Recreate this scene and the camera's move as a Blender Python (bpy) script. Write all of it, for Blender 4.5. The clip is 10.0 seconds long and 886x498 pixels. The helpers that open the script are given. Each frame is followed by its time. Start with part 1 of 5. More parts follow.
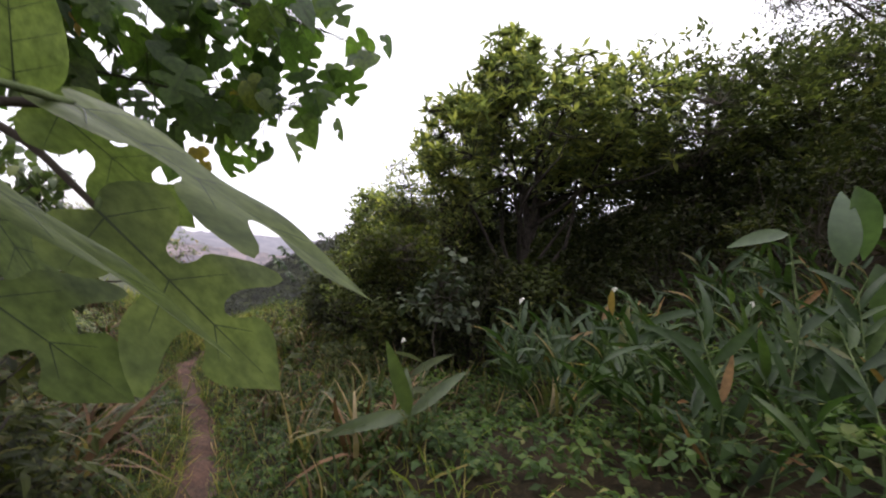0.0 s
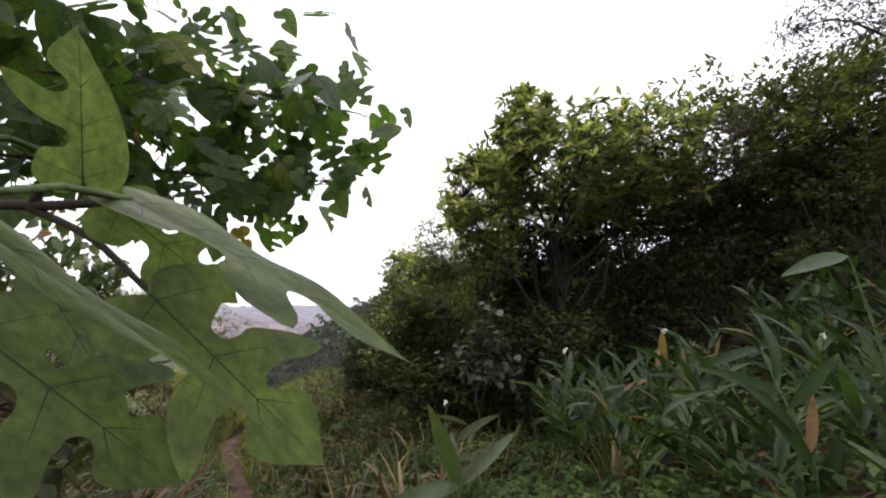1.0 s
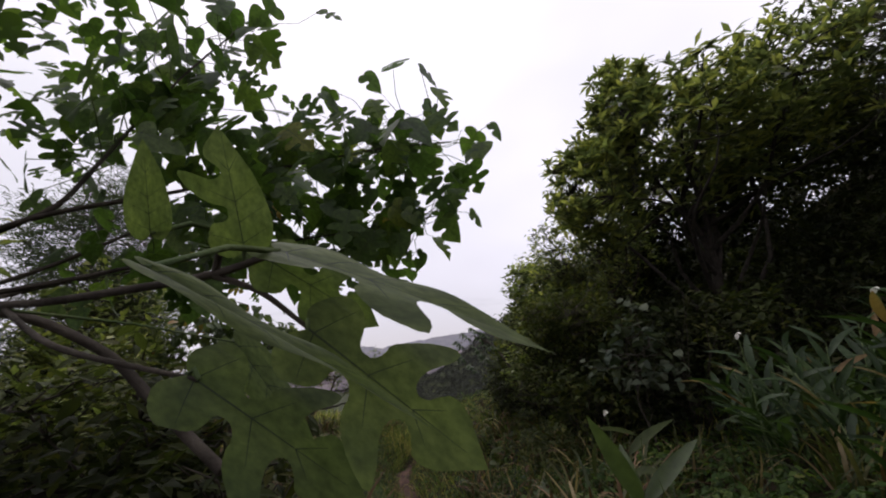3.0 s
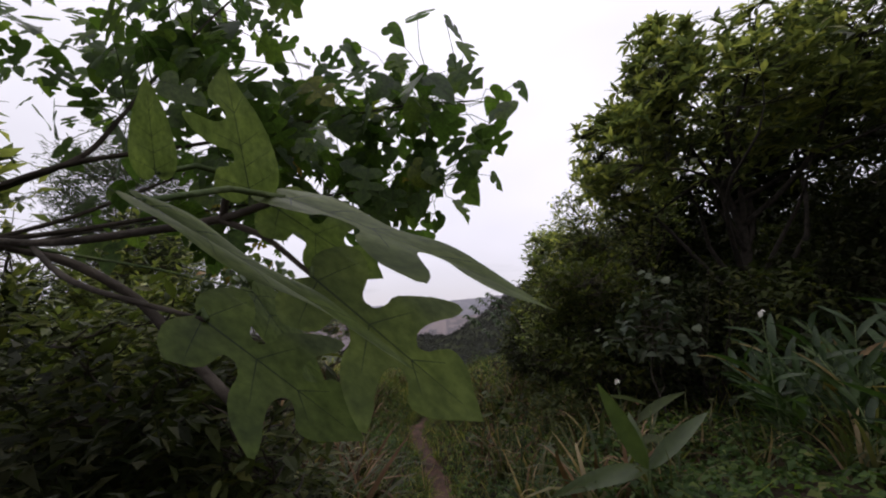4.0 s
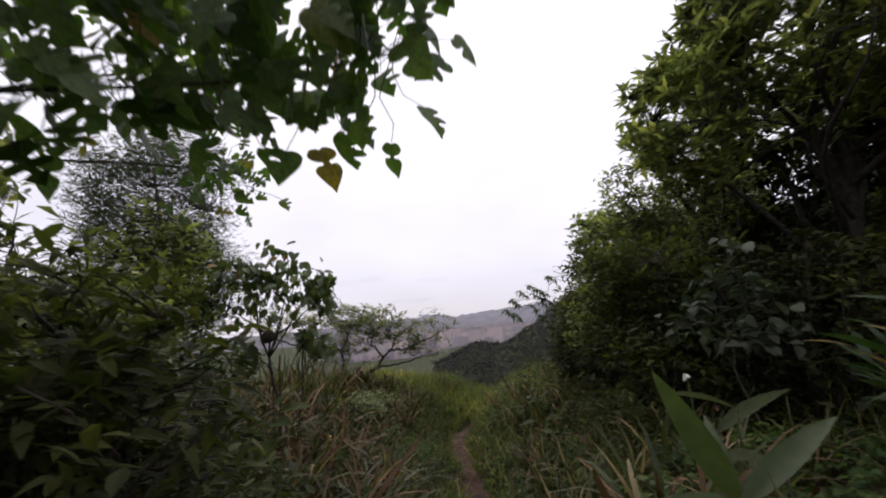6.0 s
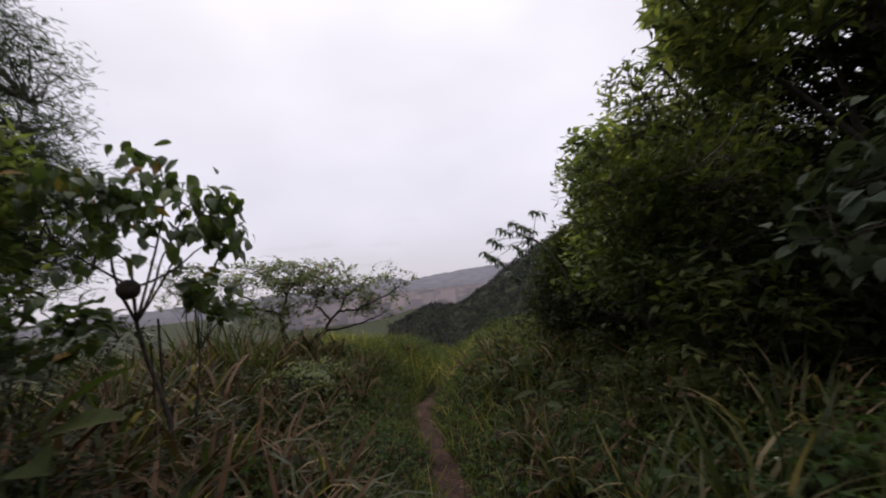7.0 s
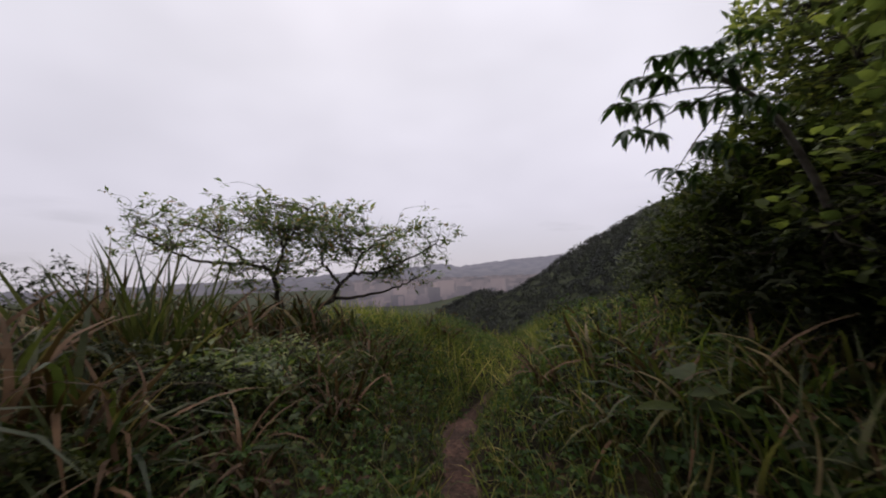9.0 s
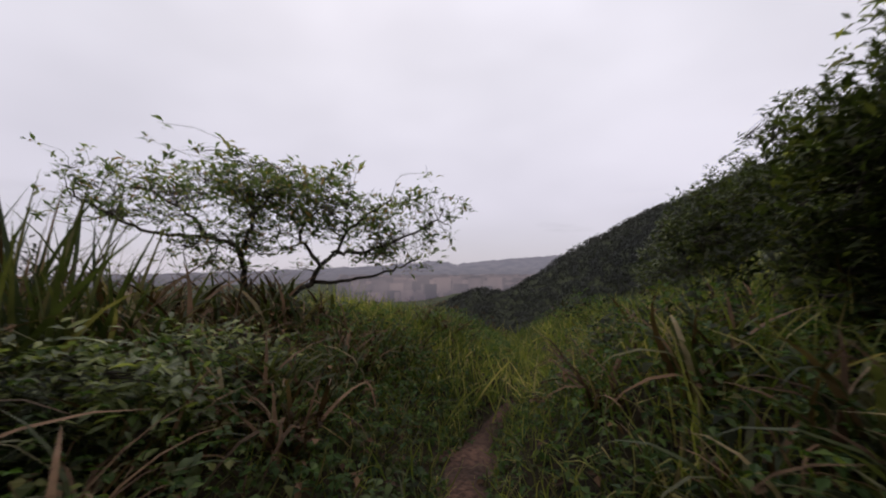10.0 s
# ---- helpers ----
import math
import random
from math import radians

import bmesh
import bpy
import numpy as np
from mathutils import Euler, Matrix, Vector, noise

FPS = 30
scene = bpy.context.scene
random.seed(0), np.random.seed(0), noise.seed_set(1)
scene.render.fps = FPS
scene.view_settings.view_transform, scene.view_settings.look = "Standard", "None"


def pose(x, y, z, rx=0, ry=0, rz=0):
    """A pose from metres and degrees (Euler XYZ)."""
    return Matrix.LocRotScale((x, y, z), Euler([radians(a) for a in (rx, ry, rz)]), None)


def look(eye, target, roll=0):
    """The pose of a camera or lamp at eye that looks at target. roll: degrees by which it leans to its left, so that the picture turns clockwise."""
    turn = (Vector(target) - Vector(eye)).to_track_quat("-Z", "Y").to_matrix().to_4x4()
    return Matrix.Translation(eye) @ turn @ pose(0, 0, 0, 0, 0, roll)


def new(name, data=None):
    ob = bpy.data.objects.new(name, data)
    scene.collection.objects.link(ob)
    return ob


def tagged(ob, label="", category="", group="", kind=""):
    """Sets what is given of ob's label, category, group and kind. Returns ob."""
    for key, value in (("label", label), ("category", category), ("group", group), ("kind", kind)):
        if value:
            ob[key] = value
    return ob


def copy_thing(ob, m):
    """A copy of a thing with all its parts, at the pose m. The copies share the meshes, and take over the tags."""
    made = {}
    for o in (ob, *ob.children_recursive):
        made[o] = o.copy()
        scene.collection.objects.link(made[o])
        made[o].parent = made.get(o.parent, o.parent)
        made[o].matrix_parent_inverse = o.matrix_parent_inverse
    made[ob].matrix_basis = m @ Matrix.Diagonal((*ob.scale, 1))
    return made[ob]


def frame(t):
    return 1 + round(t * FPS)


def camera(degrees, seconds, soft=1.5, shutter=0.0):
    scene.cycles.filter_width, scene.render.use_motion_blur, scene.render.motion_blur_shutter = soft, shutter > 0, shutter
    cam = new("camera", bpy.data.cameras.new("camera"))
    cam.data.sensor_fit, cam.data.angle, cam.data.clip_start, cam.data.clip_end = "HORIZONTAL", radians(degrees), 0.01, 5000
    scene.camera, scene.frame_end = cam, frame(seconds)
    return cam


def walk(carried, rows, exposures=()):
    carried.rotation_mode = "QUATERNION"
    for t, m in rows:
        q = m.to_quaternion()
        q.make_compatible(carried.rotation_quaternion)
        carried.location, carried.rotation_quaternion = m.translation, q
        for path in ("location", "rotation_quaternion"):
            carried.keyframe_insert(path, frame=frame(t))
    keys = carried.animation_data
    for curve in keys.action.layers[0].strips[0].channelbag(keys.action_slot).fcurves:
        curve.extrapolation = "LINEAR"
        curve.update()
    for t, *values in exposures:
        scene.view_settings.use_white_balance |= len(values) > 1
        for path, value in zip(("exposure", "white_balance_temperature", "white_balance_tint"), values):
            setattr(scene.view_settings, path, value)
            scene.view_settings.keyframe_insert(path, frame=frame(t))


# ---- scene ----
# ================= camera =================
cam = camera(96.4, 10.0, soft=2.0, shutter=0.35)
# seconds, eye, then yaw (to the left), pitch (up), roll (to its left)
ROWS = [
    (0, 0.062, -0.079, 1.533, 2.66, 3.72, 8.04),
    (0.5, 0.062, -0.079, 1.533, 5.61, 7.89, 3.69),
    (1, 0.062, -0.079, 1.533, 8.10, 11.25, 3.59),
    (1.5, 0.062, -0.079, 1.533, 11.43, 15.01, 0.01),
    (2, 0.061, -0.079, 1.523, 23.57, 16.01, -4.77),
    (2.2, 0.061, -0.077, 1.522, 24.98, 15.62, -5.42),
    (3.3, 0.061, -0.069, 1.517, 25.19, 12.43, -6.09),
    (3.5, 0.062, -0.066, 1.516, 25.93, 10.20, -3.67),
    (4, 0.066, -0.060, 1.512, 28.56, 9.25, -2.71),
    (4.5, 0.185, 0.130, 1.493, 28.94, 8.47, -4.41),
    (5, 0.189, 0.259, 1.476, 30.01, 10.41, -8.21),
    (5.2, 0.159, 0.329, 1.465, 31.13, 10.69, -7.53),
    (6.3, -0.230, 0.981, 1.252, 36.89, 10.62, -3.37),
    (6.5, -0.484, 1.255, 1.236, 34.66, 8.31, -2.94),
    (7, -1.024, 1.882, 1.114, 29.79, 5.02, -5.39),
    (7.5, -1.478, 2.498, 0.882, 30.39, 4.80, -1.49),
    (8, -1.869, 3.299, 0.787, 31.93, 2.26, -1.39),
    (8.5, -2.168, 3.843, 0.691, 33.32, 5.47, -7.11),
    (9, -2.605, 4.369, 0.635, 37.38, 3.65, -1.91),
    (9.5, -3.026, 4.744, 0.526, 35.86, 6.23, -0.62),
    (10, -3.401, 5.271, 0.431, 37.06, 3.25, -0.11),
]
EXPOSE = [(0.0, 1.1), (1.5, 0.98), (2.2, 0.7), (3.4, -0.22), (4.0, 0.0), (5.2, 0.25), (6.5, -0.04), (8.0, -0.25), (10.0, -0.3)]
walk(cam, [(t, pose(x, y, z, 90 + pitch, 0, yaw) @ pose(0, 0, 0, 0, 0, roll)) for t, x, y, z, yaw, pitch, roll in ROWS], EXPOSE)

# ================= sky and sun =================
SUN_AZ, SUN_EL = 55.0, 48.0      # degrees to the left of +y, degrees up
world = bpy.data.worlds.new("overcast_sky")
scene.world = world
world.use_nodes = True
wn, wl = world.node_tree.nodes, world.node_tree.links
wn.clear()


def wnode(kind, **values):
    n = wn.new(kind)
    for k, v in values.items():
        n.inputs[k].default_value = v
    return n


coord = wn.new("ShaderNodeTexCoord")
sep = wn.new("ShaderNodeSeparateXYZ")
wl.new(coord.outputs["Generated"], sep.inputs[0])
band = wn.new("ShaderNodeValToRGB")           # overcast brightness by height
band.color_ramp.elements[0].position, band.color_ramp.elements[0].color = 0.0, (0.76, 0.715, 0.82, 1)
band.color_ramp.elements[1].position, band.color_ramp.elements[1].color = 1.0, (1.46, 1.4, 1.53, 1)
mid = band.color_ramp.elements.new(0.16)
mid.color = (0.92, 0.87, 0.99, 1)
for z_, tone_ in ((0.45, 1.0), (0.65, 1.12), (0.85, 1.32)):
    mid = band.color_ramp.elements.new(z_)
    mid.color = (1.04 * tone_, tone_, 1.1 * tone_, 1)
wl.new(sep.outputs["Z"], band.inputs[0])
stretch = wn.new("ShaderNodeMapping")
stretch.inputs["Scale"].default_value = (1.0, 1.0, 2.0)
wl.new(coord.outputs["Generated"], stretch.inputs[0])
clouds = wnode("ShaderNodeTexNoise", Scale=1.6, Detail=3.0, Roughness=0.45)
wl.new(stretch.outputs[0], clouds.inputs["Vector"])
depth = wn.new("ShaderNodeMapRange")
depth.inputs["From Min"].default_value, depth.inputs["From Max"].default_value = 0.3, 0.7
depth.inputs["To Min"].default_value, depth.inputs["To Max"].default_value = 0.86, 1.12
wl.new(clouds.outputs[0], depth.inputs[0])
mul = wn.new("ShaderNodeVectorMath")
mul.operation = "SCALE"
wl.new(band.outputs[0], mul.inputs[0])
wl.new(depth.outputs[0], mul.inputs["Scale"])
wisps = wnode("ShaderNodeTexNoise", Scale=4.0, Detail=4.0, Roughness=0.55)      # small darker shreds low in the sky
flat = wn.new("ShaderNodeMapping")
flat.inputs["Scale"].default_value = (1.0, 1.0, 5.0)
wl.new(coord.outputs["Generated"], flat.inputs[0])
wl.new(flat.outputs[0], wisps.inputs["Vector"])
shred = wn.new("ShaderNodeMapRange")
shred.inputs["From Min"].default_value, shred.inputs["From Max"].default_value = 0.55, 0.70
shred.inputs["To Min"].default_value, shred.inputs["To Max"].default_value = 0.0, 0.12
wl.new(wisps.outputs[0], shred.inputs[0])
both = wn.new("ShaderNodeVectorMath")
both.operation = "SCALE"
low = wn.new("ShaderNodeMapRange")
low.inputs["From Min"].default_value, low.inputs["From Max"].default_value = 0.10, 0.22
low.inputs["To Min"].default_value, low.inputs["To Max"].default_value = 1.0, 0.0
wl.new(sep.outputs["Z"], low.inputs[0])
dim = wn.new("ShaderNodeMath")
dim.operation = "MULTIPLY"
wl.new(shred.outputs[0], dim.inputs[0])
wl.new(low.outputs[0], dim.inputs[1])
keep = wn.new("ShaderNodeMath")
keep.operation = "SUBTRACT"
keep.inputs[0].default_value = 1.0
wl.new(dim.outputs[0], keep.inputs[1])
wl.new(mul.outputs[0], both.inputs[0])
wl.new(keep.outputs[0], both.inputs["Scale"])
cover = wnode("ShaderNodeBackground", Strength=1.0)
wl.new(both.outputs[0], cover.inputs["Color"])
sky = wn.new("ShaderNodeTexSky")
sky.sky_type, sky.sun_disc = "NISHITA", False
sky.sun_elevation, sky.sun_rotation = radians(SUN_EL), radians(-SUN_AZ)
clear = wnode("ShaderNodeBackground", Strength=0.1)
wl.new(sky.outputs[0], clear.inputs["Color"])
veil = wnode("ShaderNodeMixShader", Fac=0.9)
wl.new(clear.outputs[0], veil.inputs[1])
wl.new(cover.outputs[0], veil.inputs[2])
wout = wn.new("ShaderNodeOutputWorld")
wl.new(veil.outputs[0], wout.inputs[0])

sun = new("sun", bpy.data.lights.new("sun", "SUN"))
sun.data.energy, sun.data.angle, sun.data.color = 0.6, radians(25), (1.0, 0.96, 0.9)
a, e = radians(SUN_AZ), radians(SUN_EL)
sun.matrix_world = look((-math.sin(a) * math.cos(e) * 50, math.cos(a) * math.cos(e) * 50, math.sin(e) * 50), (0, 0, 0))

# ================= materials =================


def material(name, rough=0.6, spec=0.4):
    m = bpy.data.materials.new(name)
    m.use_nodes = True
    nt = m.node_tree
    b = nt.nodes["Principled BSDF"]
    b.inputs["Roughness"].default_value = rough
    b.inputs["Specular IOR Level"].default_value = spec
    return m, nt, b


def ramp(nt, source, stops):
    r = nt.nodes.new("ShaderNodeValToRGB")
    while len(r.color_ramp.elements) < len(stops):
        r.color_ramp.elements.new(0.5)
    for el, (p, c) in zip(r.color_ramp.elements, stops):
        el.position, el.color = p, (*c, 1)
    nt.links.new(source, r.inputs[0])
    return r.outputs[0]


def noise_tex(nt, scale, detail=3.0, rough=0.55, where="Object"):
    n = nt.nodes.new("ShaderNodeTexNoise")
    n.inputs["Scale"].default_value, n.inputs["Detail"].default_value, n.inputs["Roughness"].default_value = scale, detail, rough
    c = nt.nodes.new("ShaderNodeTexCoord")
    nt.links.new(c.outputs[where], n.inputs["Vector"])
    return n.outputs[0]


def mix(nt, how, fac, one, two):
    m = nt.nodes.new("ShaderNodeMix")
    m.data_type, m.blend_type = "RGBA", how
    m.inputs[0].default_value = fac
    for s, v in ((6, one), (7, two)):
        if isinstance(v, tuple):
            m.inputs[s].default_value = (*v, 1)
        else:
            nt.links.new(v, m.inputs[s])
    return m.outputs[2]


def bump(nt, b, height, strength, dist=0.01):
    n = nt.nodes.new("ShaderNodeBump")
    n.inputs["Strength"].default_value, n.inputs["Distance"].default_value = strength, dist
    nt.links.new(height, n.inputs["Height"])
    nt.links.new(n.outputs[0], b.inputs["Normal"])


def leaf_mat(name, stops, rough=0.45, glow=0.35, scale=6.0, single=False, spec=0.4):
    """Leaf: colour varies leaf by leaf and in patches, light passes through it."""
    m, nt, b = material(name, rough, spec)
    if single:
        r = nt.nodes.new("ShaderNodeObjectInfo").outputs["Random"]
    else:
        r = nt.nodes.new("ShaderNodeNewGeometry").outputs["Random Per Island"]
    tone = ramp(nt, r, stops)
    patch = ramp(nt, noise_tex(nt, scale), [(0.25, (0.56, 0.56, 0.58)), (0.75, (1.25, 1.16, 1.32))])
    drift = ramp(nt, noise_tex(nt, scale * 0.18, 2.0), [(0.3, (0.6, 0.62, 0.62)), (0.7, (1.3, 1.25, 1.1))])
    col = mix(nt, "MULTIPLY", 1.0, mix(nt, "MULTIPLY", 1.0, tone, patch), drift)
    nt.links.new(col, b.inputs["Base Color"])
    t = nt.nodes.new("ShaderNodeBsdfTranslucent")
    warm = mix(nt, "MULTIPLY", 1.0, col, (1.6, 1.8, 0.9))
    nt.links.new(warm, t.inputs["Color"])
    mx = nt.nodes.new("ShaderNodeMixShader")
    mx.inputs[0].default_value = glow
    out = nt.nodes["Material Output"]
    nt.links.new(b.outputs[0], mx.inputs[1])
    nt.links.new(t.outputs[0], mx.inputs[2])
    nt.links.new(mx.outputs[0], out.inputs[0])
    return m


def bark_mat(name, dark, light, scale=14.0):
    m, nt, b = material(name, 0.9, 0.2)
    n = noise_tex(nt, scale, 5)
    nt.links.new(ramp(nt, n, [(0.3, dark), (0.7, light)]), b.inputs["Base Color"])
    bump(nt, b, noise_tex(nt, scale * 4, 4), 0.6)
    return m


M_EVER = leaf_mat("evergreen_leaf", [(0.0, (0.057, 0.074, 0.041)), (0.45, (0.115, 0.142, 0.064)), (0.8, (0.207, 0.229, 0.083)), (1.0, (0.356, 0.361, 0.125))], 0.36, 0.55, spec=0.6)
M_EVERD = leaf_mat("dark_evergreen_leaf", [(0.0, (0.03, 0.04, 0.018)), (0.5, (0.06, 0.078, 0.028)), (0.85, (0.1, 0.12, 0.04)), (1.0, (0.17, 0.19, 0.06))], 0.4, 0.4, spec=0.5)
M_LIGHT = leaf_mat("young_shrub_leaf", [(0.0, (0.085, 0.11, 0.045)), (0.6, (0.17, 0.21, 0.075)), (0.9, (0.27, 0.31, 0.1)), (1.0, (0.36, 0.38, 0.13))], 0.42, 0.45, spec=0.45)
# near-black greens: the shade under the trees is put into the leaf colour
M_DARK = leaf_mat("shade_dark_leaf", [(0.0, (0.014, 0.018, 0.008)), (0.7, (0.028, 0.036, 0.014)), (1.0, (0.055, 0.058, 0.022))], 0.7, 0.3, spec=0.12)
M_MULB = leaf_mat("mulberry_leaf", [(0.0, (0.049, 0.093, 0.024)), (0.7, (0.081, 0.14, 0.034)), (0.985, (0.113, 0.173, 0.039)), (1.0, (0.275, 0.206, 0.022))], 0.5, 0.48, 9.0, single=True)
M_TUNG = leaf_mat("broad_leaf", [(0.0, (0.055, 0.085, 0.035)), (0.8, (0.09, 0.13, 0.045)), (0.95, (0.13, 0.16, 0.05)), (1.0, (0.32, 0.17, 0.04))], 0.4, 0.3)
M_FEATH = leaf_mat("feathery_leaf", [(0.0, (0.05, 0.075, 0.035)), (1.0, (0.09, 0.12, 0.06))], 0.6, 0.3)
M_WILLOW = leaf_mat("narrow_leaf", [(0.0, (0.085, 0.13, 0.049)), (0.6, (0.15, 0.202, 0.072)), (0.85, (0.247, 0.26, 0.098)), (1.0, (0.338, 0.195, 0.104))], 0.5, 0.35)
M_HERB = leaf_mat("herb_leaf", [(0.0, (0.03, 0.058, 0.016)), (0.6, (0.06, 0.112, 0.026)), (0.93, (0.105, 0.156, 0.037)), (1.0, (0.166, 0.169, 0.058))], 0.6, 0.4, spec=0.2)
M_GRASS = leaf_mat("grass_blade", [(0.0, (0.08, 0.108, 0.025)), (0.5, (0.155, 0.19, 0.04)), (0.8, (0.25, 0.255, 0.065)), (1.0, (0.43, 0.36, 0.16))], 0.65, 0.4, 4.0, spec=0.2)
M_REED = leaf_mat("reed_blade", [(0.0, (0.034, 0.05, 0.018)), (0.55, (0.073, 0.086, 0.028)), (0.85, (0.147, 0.132, 0.054)), (1.0, (0.332, 0.254, 0.136))], 0.55, 0.35, spec=0.25)
M_DEAD = leaf_mat("dry_reed_blade", [(0.0, (0.056, 0.034, 0.017)), (0.6, (0.133, 0.084, 0.044)), (0.88, (0.225, 0.147, 0.084)), (1.0, (0.365, 0.281, 0.19))], 0.75, 0.12, spec=0.15)
# greyed, low-contrast greens: distance haze is mixed into the canopy colour
M_CANOPY = leaf_mat("hazed_canopy", [(0.0, (0.029, 0.033, 0.029)), (1.0, (0.045, 0.05, 0.042))], 0.7, 0.2, 0.3)
M_DIM = leaf_mat("dark_weed_leaf", [(0.0, (0.034, 0.046, 0.016)), (0.7, (0.071, 0.091, 0.027)), (1.0, (0.131, 0.136, 0.041))], 0.65, 0.35, spec=0.15)
M_BROWN = leaf_mat("withered_leaf", [(0.0, (0.05, 0.032, 0.018)), (0.7, (0.11, 0.066, 0.035)), (1.0, (0.2, 0.13, 0.07))], 0.75, 0.2, spec=0.15)
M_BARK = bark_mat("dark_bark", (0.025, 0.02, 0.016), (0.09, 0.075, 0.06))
# darker copy of dark_bark, with the crown's shade put into its colour
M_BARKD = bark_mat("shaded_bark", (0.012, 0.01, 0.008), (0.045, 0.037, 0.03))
M_BARKG = bark_mat("grey_bark", (0.05, 0.04, 0.035), (0.16, 0.14, 0.12))
M_STEM = bark_mat("green_stem", (0.05, 0.08, 0.03), (0.12, 0.15, 0.06))

# ================= ground shape =================
TRAIL = [(1.6, -9.0, 0.5), (0.9, -4.0, 0.25), (0.4, -1.2, 0.05), (0.05, 0.1, 0.02), (-0.6, 1.2, -0.2), (-1.45, 2.5, -0.55), (-2.2, 3.9, -0.78), (-3.05, 5.3, -0.96),
         (-4.2, 6.6, -0.92), (-4.95, 7.5, -0.9), (-5.35, 8.6, -0.92), (-5.4, 9.5, -0.92), (-6.0, 11.2, -1.0), (-8.5, 14.5, -1.2), (-13.0, 21.0, -2.2)]
TP = np.array(TRAIL)
SEG = np.diff(TP[:, :2], axis=0)
SLEN = np.hypot(SEG[:, 0], SEG[:, 1])
SCUM = np.concatenate([[0], np.cumsum(SLEN)])
S0 = SCUM[3]


def trail_coords(x, y):
    """Distance along the trail from the start, signed distance to its right, and the trail's height there."""
    x, y = np.asarray(x, float), np.asarray(y, float)
    best = np.full(x.shape, 1e9)
    s, n, z = np.zeros(x.shape), np.zeros(x.shape), np.zeros(x.shape)
    for i in range(len(SEG)):
        ux, uy = SEG[i] / SLEN[i]
        dx, dy = x - TP[i, 0], y - TP[i, 1]
        t = dx * ux + dy * uy
        lo = -1e9 if i == 0 else 0.0
        hi = 1e9 if i == len(SEG) - 1 else SLEN[i]
        tc = np.clip(t, lo, hi)
        d = np.hypot(dx - tc * ux, dy - tc * uy)
        take = d < best
        best = np.where(take, d, best)
        side = np.where(dx * uy - dy * ux >= 0, 1.0, -1.0)
        n = np.where(take, d * side, n)
        s = np.where(take, SCUM[i] + tc - S0, s)
        f = np.clip(tc / SLEN[i], 0, 1)
        z = np.where(take, TP[i, 2] * (1 - f) + TP[i + 1, 2] * f, z)
    return s, n, z


def smooth(a, b, v):
    t = np.clip((v - a) / (b - a), 0, 1)
    return t * t * (3 - 2 * t)


def ground(x, y):
    x, y = np.asarray(x, float), np.asarray(y, float)
    s, n, z = trail_coords(x, y)
    near = 1 - smooth(18, 30, s)
    steep = 0.35 + 0.35 * smooth(-1.5, 1.5, s)
    right = steep * np.clip(n - 0.25, 0, 0.9) + 0.22 * np.clip(n - 1.15, 0, 2.6) + 0.6 * np.clip(n - 3.75, 0, 9) + 0.25 * np.clip(n - 12.5, 0, 40)
    left = 0.32 * np.clip(-n - 0.25, 0, 1.3) * smooth(-1.0, 1.5, s) - 0.05 * np.clip(-n - 4, 0, 8) - 0.35 * np.clip(-n - 13, 0, 60)
    h = z + right * near * smooth(22, 9, s) + left
    h = h + 0.04 * np.sin(2.3 * x + 1.1) * np.sin(2.9 * y) + 0.02 * np.sin(6.1 * x) * np.cos(5.3 * y + 0.7)
    h = h - 0.05 * np.exp(-(n / 0.22) ** 2) * near
    h = h - 0.42 * np.clip(s - 16, 0, 120)
    r = np.hypot(x, y)
    # the wooded ridge that comes down from the right
    az = np.degrees(np.arctan2(-x, y + 1e-9))
    crest = np.interp(az, [-80, -20, 0.3, 7.4, 10.8, 15.7, 19.5, 24.2, 28.5, 32.1, 35, 38.2, 42], [0, 20, 25, 18.5, 16.3, 10.6, 6.4, -0.9, -6.0, -4.6, -7.5, -10.5, -40])
    ridge = crest - 0.28 * np.abs(r - 125)
    h = np.where(r > 45, np.maximum(h, ridge * smooth(45, 90, r) + np.minimum(h, 0) * (1 - smooth(45, 90, r))), h)
    return np.maximum(h, -75.0)


# ================= mesh tools =================


def to_mesh(name, verts, faces, mats, smooth_faces=True):
    """verts (n, 3); faces: list of (m, k) index arrays, one for each material."""
    me = bpy.data.meshes.new(name)
    verts = np.asarray(verts, np.float32)
    me.vertices.add(len(verts))
    me.vertices.foreach_set("co", verts.ravel())
    loops = np.concatenate([np.asarray(f).ravel() for f in faces]).astype(np.int32)
    sizes = np.concatenate([np.full(len(f), np.asarray(f).shape[1]) for f in faces])
    which = np.concatenate([np.full(len(f), i) for i, f in enumerate(faces)])
    me.loops.add(len(loops))
    me.loops.foreach_set("vertex_index", loops)
    me.polygons.add(len(sizes))
    me.polygons.foreach_set("loop_start", np.concatenate([[0], np.cumsum(sizes)[:-1]]).astype(np.int32))
    me.polygons.foreach_set("material_index", which.astype(np.int32))
    me.polygons.foreach_set("use_smooth", np.full(len(sizes), smooth_faces))
    for m in mats:
        me.materials.append(m)
    me.update(calc_edges=True)
    return me


def part(name, mesh, parent=None, label="", kind=""):
    ob = new(name, mesh)
    if parent is not None:
        ob.parent = parent
    if label or kind:
        tagged(ob, label, kind=kind)
    return ob


def holder(name, place, label, category, group="", kind=""):
    ob = new(name)
    ob.empty_display_size = 0.1
    ob.location = place
    return tagged(ob, label, category, group, kind)


